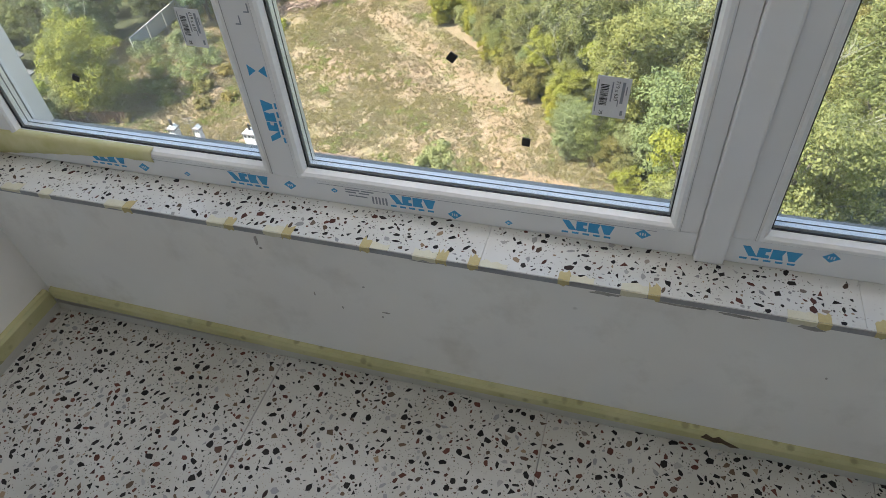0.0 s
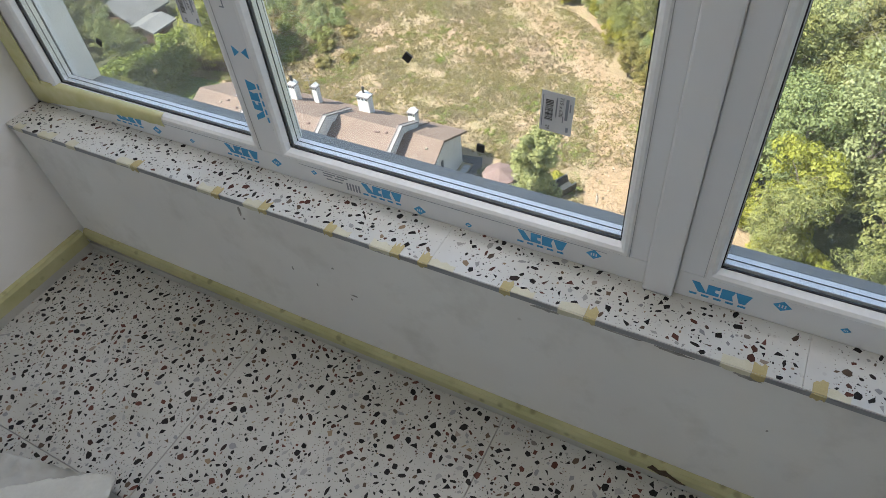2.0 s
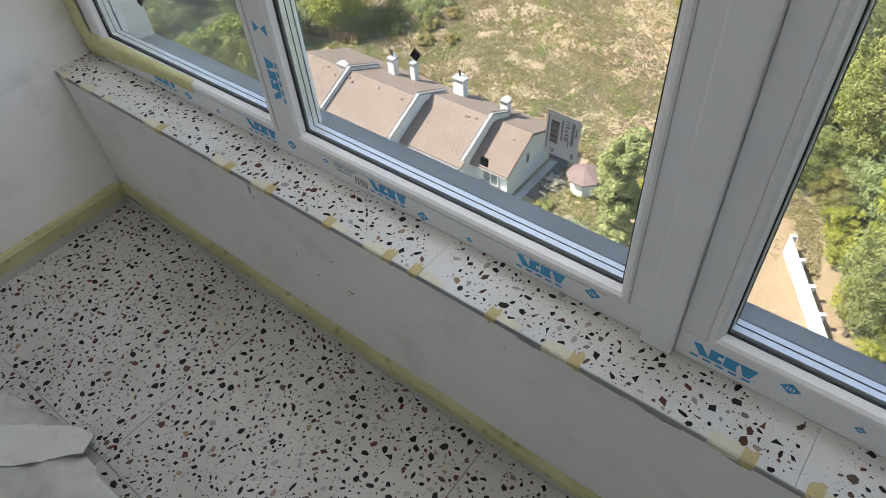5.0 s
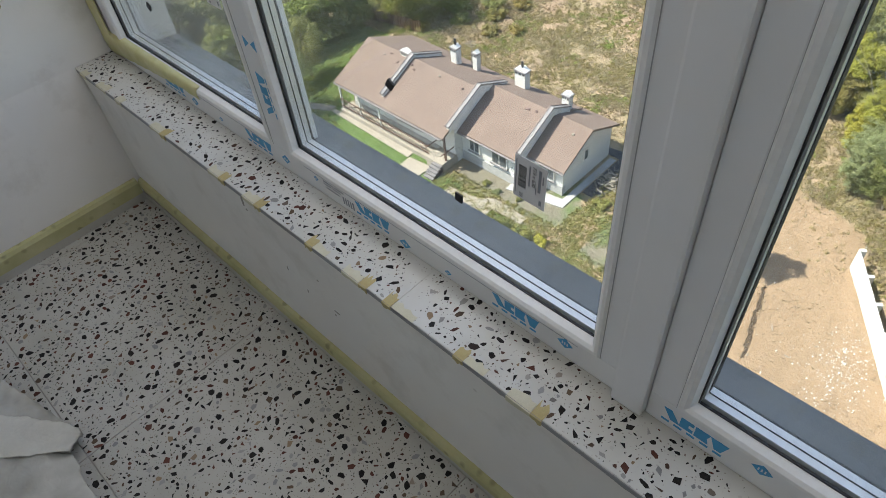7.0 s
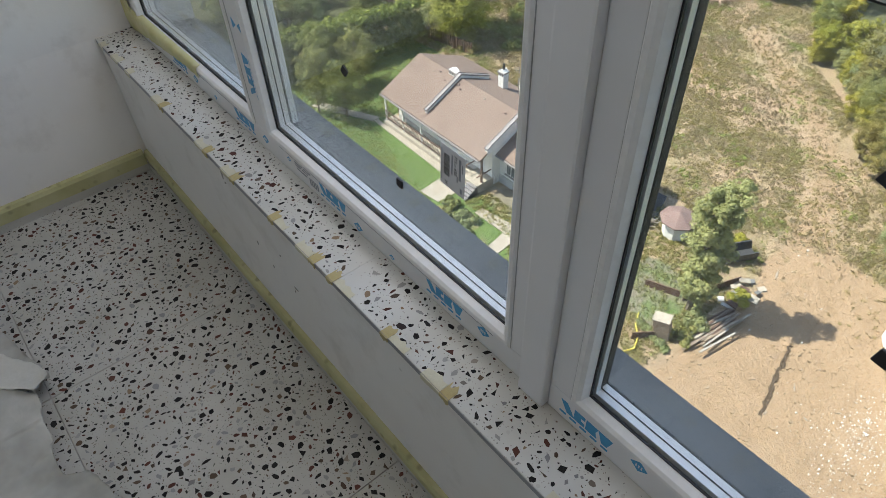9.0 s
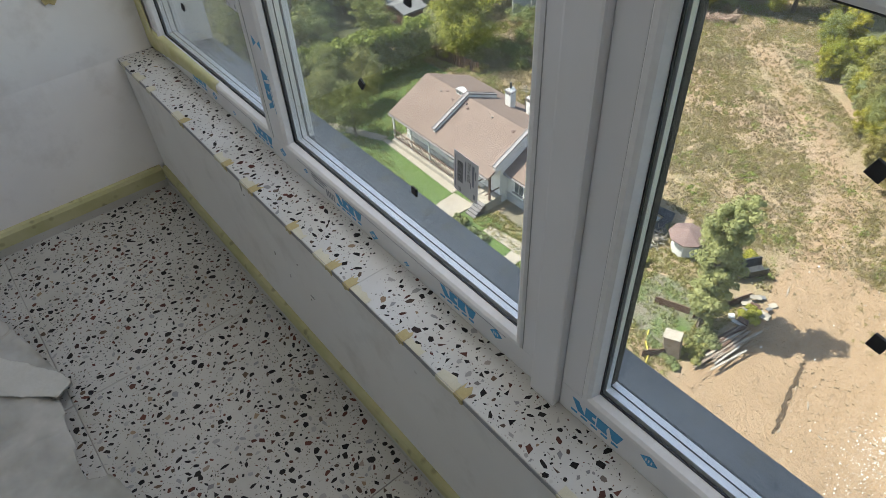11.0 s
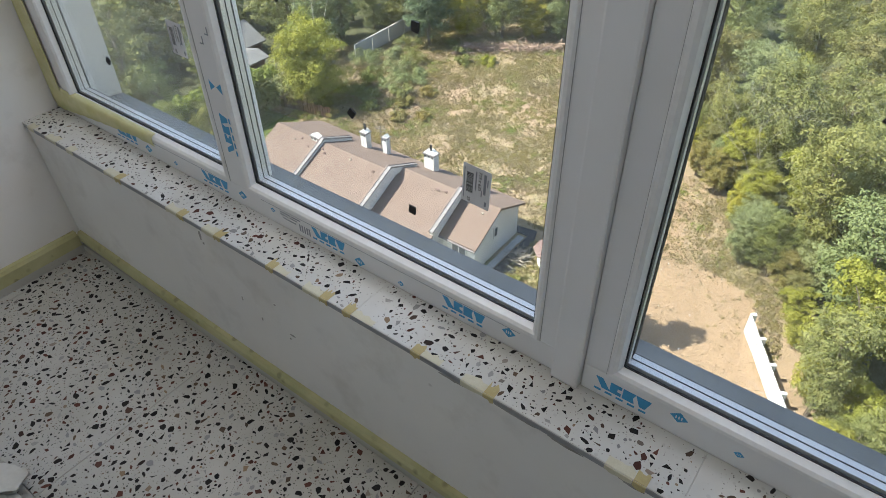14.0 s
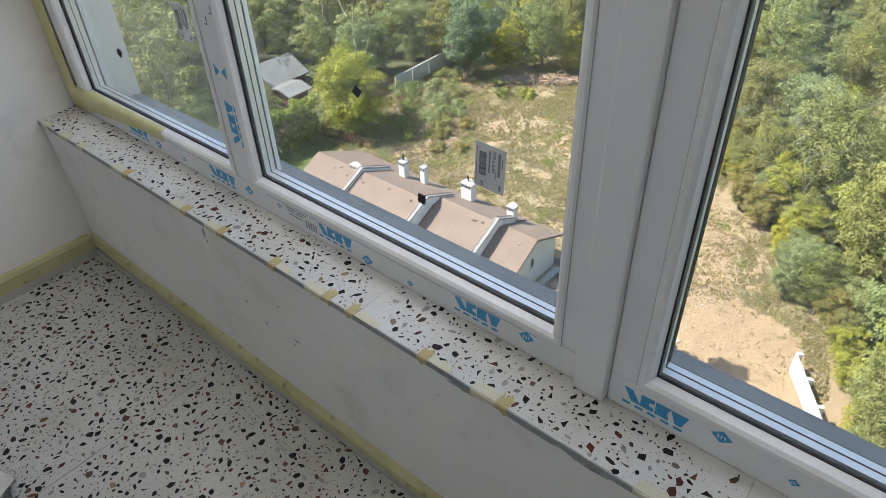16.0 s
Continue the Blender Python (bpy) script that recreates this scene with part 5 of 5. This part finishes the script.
# gable window
gw = part("window", box(-18.42, -18.34, 31.5, 32.0, 1.6, 2.5), "fence_white", house, "white framed gable window")
part("pane", box(-18.36, -18.33, 31.58, 31.92, 1.68, 2.42), "dark_glass", gw, "dark window pane")
# veranda along the front
part("veranda_deck", box(-38.2, -27.0, 26.1, 27.35, -0.3, 0.35), "paving", house, "beige veranda deck")
# no recess is modelled: a dark panel paints the shade inside the open veranda
part("recess_shade", box(-37.8, -33.4, 27.36, 27.5, 0.35, 2.5), "wood_dark", house, "dark panel standing in for the shade of the veranda recess")
for x in (-38.1, -35.8, -33.5):
    part("veranda_post", box(x - 0.06, x + 0.06, 26.32, 26.44, 0.35, 2.95), "render_white", house)
for z in (0.62, 1.25):
    part("handrail", box(-38.1, -28.2, 26.25, 26.31, z, z + 0.07), "wood_dark", house, "dark wooden railing")
for k in range(33):
    x = -38.0 + k * 0.3
    lean = 0.14 if k % 2 else -0.14
    part("baluster", tube([(x - lean, 26.28, 0.65), (x + lean, 26.28, 1.26)], 0.022, 4), "wood_dark", house)
part("porch", box(-28.0, -26.4, 25.8, 27.4, -0.3, 0.75), "paving", house, "grey porch platform")
for k in range(5):
    part("step", box(-27.3, -26.4, 24.7 + k * 0.22, 25.85, -0.2, 0.12 + k * 0.14), "coping", house, "concrete step")
part("porch_post", box(-26.62, -26.48, 26.3, 26.42, 0.7, 2.9), "wood_dark", house)
for x in (-28.0, -26.45):
    part("porch_rail", box(x - 0.03, x + 0.03, 25.8, 27.2, 1.5, 1.57), "wood_dark", house)

# paving
def slab(name, pts, label, mat="paving", h=0.06):
    return tagged(finish(name, turned(prism(pts, "z", -0.2, h), pose(0 if pts[0][0] == -39.2 else -0.6, 0 if pts[0][0] == -39.2 else -0.25, GZ)), mat), label, "paving", kind="structure")


slab("pavement", [(-39.2, 25.1), (-29.9, 24.85), (-29.9, 25.48), (-39.2, 25.48)], "beige paved strip along the veranda")
slab("pavement", [(-29.0, 22.6), (-27.2, 22.8), (-27.1, 25.4), (-29.2, 25.2)], "beige paved square before the steps")
slab("pavement", [(-24.6, 24.7), (-22.1, 25.1), (-21.5, 25.75), (-18.4, 25.6), (-18.4, 24.95), (-20.8, 24.85), (-20.6, 22.4), (-21.5, 19.5), (-22.4, 19.6), (-21.5, 22.3), (-21.8, 24.1), (-24.6, 24.0)], "beige forked garden path")
slab("pavement", [(-44.0, 22.6), (-38.7, 25.2), (-38.7, 26.0), (-44.2, 23.5)], "beige garden path")
slab("pavement", [(-21.4, 27.0), (-17.2, 27.9), (-17.2, 34.2), (-17.7, 34.2), (-17.7, 28.6), (-21.4, 28.0)], "grey concrete strip along the house", "plinth")

# dark paving right of the gable; its near-black tone also paints the house shadow
slab("road", [(-19.5, 35.0), (-16.8, 35.4), (-15.6, 32.4), (-15.8, 30.0), (-17.1, 30.0), (-17.1, 34.5), (-19.4, 34.5)], "dark asphalt strip between the house and the shed", "asphalt", 0.05)

# ---- garden things ----
shed = thing("shed", "small garden shed with a maroon eight-sided roof", "shed", (-14.8, 32.5, GZ))
oct_ = [(1.05 * math.cos(math.pi / 8 + k * math.pi / 4), 1.05 * math.sin(math.pi / 8 + k * math.pi / 4)) for k in range(8)]
part("wall", prism([(x * 0.85, y * 0.85) for x, y in oct_], "z", -0.2, 1.38), "render_white", shed)
bm = bmesh.new()
rim, low, topv = [bm.verts.new((x * 1.2, y * 1.2, 1.36)) for x, y in oct_], [bm.verts.new((x * 1.2, y * 1.2, 1.28)) for x, y in oct_], bm.verts.new((0, 0, 1.85))
for k in range(8):
    bm.faces.new((rim[k], rim[(k + 1) % 8], topv)), bm.faces.new((low[k], low[(k + 1) % 8], rim[(k + 1) % 8], rim[k]))
bm.faces.new(low)
part("roof", bm, "maroon", shed, "maroon eight-sided roof")

pile = thing("plank_pile", "loose heap of weathered planks and rails on the sand", "planks", (-8.25, 27.3, GZ))
rnd = random.Random(12)
for k in range(44):
    ln, x, lift = rnd.uniform(1.5, 3.6), rnd.gauss(0.0, 0.3), 0.06 + 0.025 * (k // 3)
    w = rnd.uniform(0.025, 0.07)
    bm = turned(box(-w, w, -ln / 2, ln / 2, 0, rnd.uniform(0.03, 0.07)), pose(x, rnd.uniform(-0.9, 0.9), lift, rnd.uniform(-3, 3), 0, -8 + rnd.gauss(0, 5)))
    part("plank", bm, rnd.choice(("wood_grey", "wood_brown", "wood_brown", "bark_pale", "wood_dark")), pile)
for k in range(14):
    w, d = rnd.uniform(0.15, 0.4), rnd.uniform(0.12, 0.3)
    bm = turned(box(-w, w, -d, d, 0, 0.06), pose(rnd.uniform(-1.3, 0.3), 2.4 + rnd.uniform(-0.6, 2.6), 0.05 + 0.02 * k, rnd.uniform(-16, 16), rnd.uniform(-16, 16), rnd.uniform(0, 90)))
    part("slab", bm, rnd.choice(("concrete", "slate", "wood_grey", "wood_dark")), pile, "broken board or slab")
brush = thing("brushwood", "grey heap of cut brushwood beside the shed", "brushwood", (-16.8, 31.7, GZ), kind="stuff")
bm = bmesh.new()
for k in range(90):
    a, ln = rnd.uniform(0, 6.28), rnd.uniform(0.3, 0.8)
    x, y, z = rnd.gauss(0, 0.4), rnd.gauss(0, 0.5), rnd.uniform(0.05, 0.6)
    tube([(x, y, z), (x + ln * math.cos(a), y + ln * math.sin(a), z + rnd.uniform(-0.1, 0.3))], 0.022, 4, bm)
part("sticks", bm, "wood_grey", brush)
def grass(name, label, poly, count, size, leaf, material, seed, avoid=()):
    rng = np.random.default_rng(seed)
    px, py = [p[0] for p in poly], [p[1] for p in poly]
    xs_, ys_ = rng.uniform(min(px), max(px), count * 4), rng.uniform(min(py), max(py), count * 4)
    ok = in_poly(xs_, ys_, poly)
    for q in avoid:
        ok &= ~in_poly(xs_, ys_, q)
    pts = [(x, y, 0.03) for x, y in zip(xs_[ok][:count], ys_[ok][:count])]
    ob = leaf_cloud(name, pts, [size] * len(pts), 7, leaf, material, None, seed, 0.5)
    ob.location.z = GZ
    return tagged(ob, label, "grass", kind="stuff")


PATHS = [[(-38.8, 24.6), (-27.4, 22.0), (-26.0, 26.2), (-38.8, 26.4)], [(-44.2, 22.4), (-38.6, 25.1), (-38.6, 26.1), (-44.3, 23.6)], [(-27.5, 22.8), (-20.4, 21.2), (-20.4, 23.8), (-27.5, 24.0)], [(-26.6, 17.9), (-23.0, 17.9), (-23.0, 23.0), (-24.3, 23.0)], [(-39, 26), (-17, 26), (-17, 35), (-39, 35)]]
grass("lawn_grass", "short green lawn grass", LAWN, 9000, 0.12, 0.055, "leaf_green", 91, PATHS)
grass("garden_grass", "rough green grass and weeds in the garden", GARDEN, 5200, 0.15, 0.07, "weed", 92, PATHS + [[(-14.8, 25.2), (-10.6, 24.8), (-10.4, 29.3), (-14.4, 29.8)]])
grass("garden_weeds", "dark green low plants in the garden", GARDEN, 900, 0.18, 0.075, "leaf_green", 93, PATHS)

bin_ = thing("water_trough", "dark plastic trough tipped beside the tree", "trough", (-10.7, 33.6, GZ))
part("body", turned(prism([(-0.45, 0.0), (0.45, 0.0), (0.6, 0.7), (0.5, 0.7), (0.38, 0.1), (-0.38, 0.1), (-0.5, 0.7), (-0.6, 0.7)], "y", -1.0, 1.0), pose(0, 0, 0.15, 8, 0, -35)), "dark_plastic", bin_)

cab = thing("garden_cupboard", "pale wooden garden cupboard leaning in the beds", "cupboard", (-10.0, 24.8, GZ))
part("body", turned(box(-0.45, 0.45, -0.3, 0.3, 0, 1.7, 0.02), pose(0, 0, 0, 6, -8, 20)), "wood_brown", cab)
part("top", turned(box(-0.5, 0.5, -0.35, 0.35, 1.7, 1.78, 0.02), pose(0, 0, 0, 6, -8, 20)), "paving", cab, "pale board top")
fn = thing("garden_fence", "low dark board fence round the beds", "fence", (-0.55, 0.3, GZ))
for (xa, ya), (xb, yb) in (((-10.5, 23.0), (-9.6, 24.2)), ((-12.6, 26.9), (-10.6, 27.7)), ((-10.3, 27.6), (-8.9, 31.5))):
    d = Vector((xb - xa, yb - ya, 0))
    part("board", turned(box(0, d.length, -0.03, 0.03, -0.1, 0.55), pose(xa, ya, 0, 0, 0, math.degrees(math.atan2(d.y, d.x)))), "wood_dark", fn)
hose = thing("garden_hose", "yellow garden hose lying on the grass", "hose", (-0.55, 0.3, GZ))
part("hose", tube([(-11.4, 24.8, 0.08), (-10.9, 23.9, 0.08), (-10.3, 23.4, 0.08), (-9.9, 22.5, 0.08), (-10.3, 21.6, 0.08)], 0.05, 5), "yellow_plastic", hose)
for k in range(6):
    bush(-11.4 + k * 0.42, 24.6 - 0.10 * k, 0.28, "leaf_silver", 700 + k, "small grey-green cabbage-like plant in a row")
beds = thing("seed_rows", "rows of small seedlings in the vegetable bed", "seedlings", (-0.55, 0.3, GZ), kind="stuff")
rng = np.random.default_rng(4)
cs = [(-14.4 + 0.4 * i + rng.uniform(-0.08, 0.08), 26.0 + 0.35 * j + 0.25 * i * 0.2 + rng.uniform(-0.1, 0.1), 0.05) for i in range(9) for j in range(9)]
leaf_cloud("foliage", cs, [0.14] * len(cs), 9, 0.07, "leaf_green", beds, 5)
crack = thing("trench", "narrow dark trench torn in the bare sand", "trench", (-0.45, 0.3, GZ))
rnd = random.Random(2)
left, right = [], []
for k in range(26):
    t = k / 25
    x, y = -4.35 + 1.35 * t + rnd.uniform(-0.1, 0.1), 29.4 - 5.4 * t
    w = 0.03 + 0.10 * math.sin(math.pi * (0.1 + 0.8 * (1 - t))) * rnd.uniform(0.3, 1.3)
    left.append((x - w, y)), right.append((x + w, y + 0.05))
bm = bmesh.new()
for k in range(160):
    p0 = rnd.choice(left + right)
    x, y, s = p0[0] + rnd.gauss(0.0, 0.16), p0[1] + rnd.gauss(0, 0.16), rnd.uniform(0.015, 0.06)
    box(x - s, x + s * rnd.uniform(0.4, 1), y - s, y + s * rnd.uniform(0.4, 1), -0.05, s, bm=bm)
part("crumbled_edge", bm, "clod", crack, "crumbled sandy clods")
# flat dark brown strip along the trench line, just above the sand
part("bottom", prism(left + right[::-1], "z", -0.1, 0.075), "earth_dark", crack, "dark earth-coloured strip along the trench")
deb = thing("debris", "white rubble crumbs scattered on the sand", "debris", (-0.45, 0.3, GZ), kind="stuff")
bm = bmesh.new()
for k in range(1000):
    x, y, s = rnd.gauss(1.1, 0.9), rnd.gauss(26.6, 2.0), 0.010 + 0.034 * rnd.random() ** 4
    box(x - s, x + s * rnd.uniform(0.3, 1), y - s, y + s * rnd.uniform(0.3, 1), -0.05, s * 0.8, bm=bm)
part("crumbs", bm, "fence_white", deb)

clods = thing("clods", "loose clods and stones strewn over the bare sand", "clods", (0, 0, GZ), kind="stuff")
for mt, cnt, sd in (("clod", 2600, 61), ("fence_white", 160, 64), ("wood_grey", 60, 63)):
    r2 = random.Random(sd)
    bm = bmesh.new()
    while cnt:
        x, y = r2.uniform(-10, 5), r2.uniform(15, 48)
        if not (in_poly(np.array([x]), np.array([y]), SAND)[0] or in_poly(np.array([x]), np.array([y]), TRACK)[0]):
            continue
        cnt -= 1
        s = 0.015 + 0.06 * r2.random() ** 5
        a = r2.uniform(0, 3.1)
        ln = s * (r2.uniform(3, 9) if mt == "wood_grey" else 1.3)
        pts = [(x + ln * math.cos(a + t) if t in (0.0, math.pi) else x + s * math.cos(a + t), y + ln * math.sin(a + t) if t in (0.0, math.pi) else y + s * math.sin(a + t)) for t in (0.0, 0.5 * math.pi, math.pi, 1.5 * math.pi)]
        prism(pts, "z", -0.1, 0.03 + s * 0.9, bm)
    part("clod", bm, mt, clods)

# white fence by the woods
fence = thing("fence", "whitewashed concrete panel fence with buttress posts", "fence", (0, 0, GZ))
F0, F1 = Vector((-1.72, 34.35, 0)), Vector((3.45, 26.1, 0))
d = (F1 - F0).normalized()
turn = math.degrees(math.atan2(d.y, d.x))
for k in range(7):
    c = F0 + d * (2.0 * k)
    part("panel", turned(box(0.02, 1.98, -0.06, 0.06, -0.2, 1.4, 0.015), pose(c.x, c.y, 0, 0, 0, turn)), "fence_white", fence)
    part("post", turned(box(-0.11, 0.11, 0.0, 0.36, -0.2, 1.46, 0.02), pose(c.x, c.y, 0, 0, 0, turn)), "fence_white", fence)

# far concrete wall, fences and outbuildings
cw = thing("concrete_wall", "grey concrete panel wall beyond the field", "wall", (0, 0, GZ))
c0, c1 = Vector((-48.8, 49.2, 0)), Vector((-49.8, 73, 0))
d = (c1 - c0).normalized()
for k in range(8):
    c = c0 + d * (2.95 * k)
    part("panel", turned(box(0.04, 2.9, -0.08, 0.08, -0.3, 1.8, 0.03), pose(c.x, c.y, 0, 0, 0, math.degrees(math.atan2(d.y, d.x)))), "concrete", cw)
bf = thing("board_fence", "dark brown board fence behind the lawn", "fence", (0, 0, GZ))
for k in range(24):
    x = -48.6 + k * 0.28
    part("board", box(x, x + 0.24, 37.1 + 0.05 * k, 37.14 + 0.05 * k, -0.2, 1.15 + 0.06 * (k % 3)), "wood_dark", bf)
for x0, x1, y0, y1, h, lab in ((-64, -58.5, 40.0, 44.5, 1.7, "old outbuilding with a grey slate roof"), (-57.4, -54.6, 39.2, 41.6, 1.85, "low lean-to with a pale sheet roof")):
    ob = thing("outbuilding", lab, "outbuilding", (0, 0, GZ), "outbuildings")
    part("wall", box(x0, x1, y0, y1, -0.3, h), "wood_dark", ob)
    part("roof", prism([(x0 - 0.4, h - 0.1), ((x0 + x1) / 2, h + (1.5 if h < 1.8 else 0.35)), (x1 + 0.4, h - 0.1), (x1 + 0.4, h - 0.25), ((x0 + x1) / 2, h + (1.2 if h < 1.8 else 0.2)), (x0 - 0.4, h - 0.25)], "y", y0 - 0.4, y1 + 0.4), "slate", ob)
rub = thing("rubble", "heap of brushwood and rubble at the field's end", "rubble", (0, 0, GZ), kind="stuff")
bm = bmesh.new()
for k in range(620):
    x = rnd.uniform(-41.5, -32)
    y = 58.2 + 0.72 * (x + 41) + rnd.gauss(0, 0.7)
    a, ln, up = rnd.uniform(0, 3.14), rnd.uniform(0.15, 0.8), rnd.uniform(0, 0.6)
    tube([(x, y, up), (x + ln * math.cos(a), y + ln * math.sin(a), up + rnd.uniform(-0.2, 0.2))], 0.05, 4, bm)
part("sticks", bm, "rubble", rub)
dead = thing("dead_tree", "bare dead tree with pale branches in the woods", "tree", (-48.4, 43.6, GZ), "dead trees")
def branches(bm, p, d, r, depth, rnd):
    q = p + d
    tube([p, p.lerp(q, 0.5) + Vector((rnd.uniform(-0.1, 0.1), rnd.uniform(-0.1, 0.1), 0)), q], [r, r * 0.8, r * 0.6], 5, bm)
    if depth:
        for _ in range(3):
            branches(bm, q, (d * rnd.uniform(0.55, 0.8)) + Vector((rnd.uniform(-1, 1), rnd.uniform(-1, 1), rnd.uniform(-0.1, 0.5))) * d.length * 0.5, r * 0.55, depth - 1, rnd)
bm = bmesh.new()
branches(bm, Vector((0, 0, 0)), Vector((0.2, 0, 4.6)), 0.07, 4, rnd)
part("trunk", bm, "bark_pale", dead)
for x, y, s in ((-5.9, 46.6, 0.55), (2.8, 50.0, 0.7), (9.0, 38.0, 0.9), (-9.0, 52.0, 0.55)):
    ob = copy_thing(dead, Matrix.Translation((x, y, GZ)) @ Matrix.Rotation(x, 4, "Z"))
    ob.scale = (s, s, s)
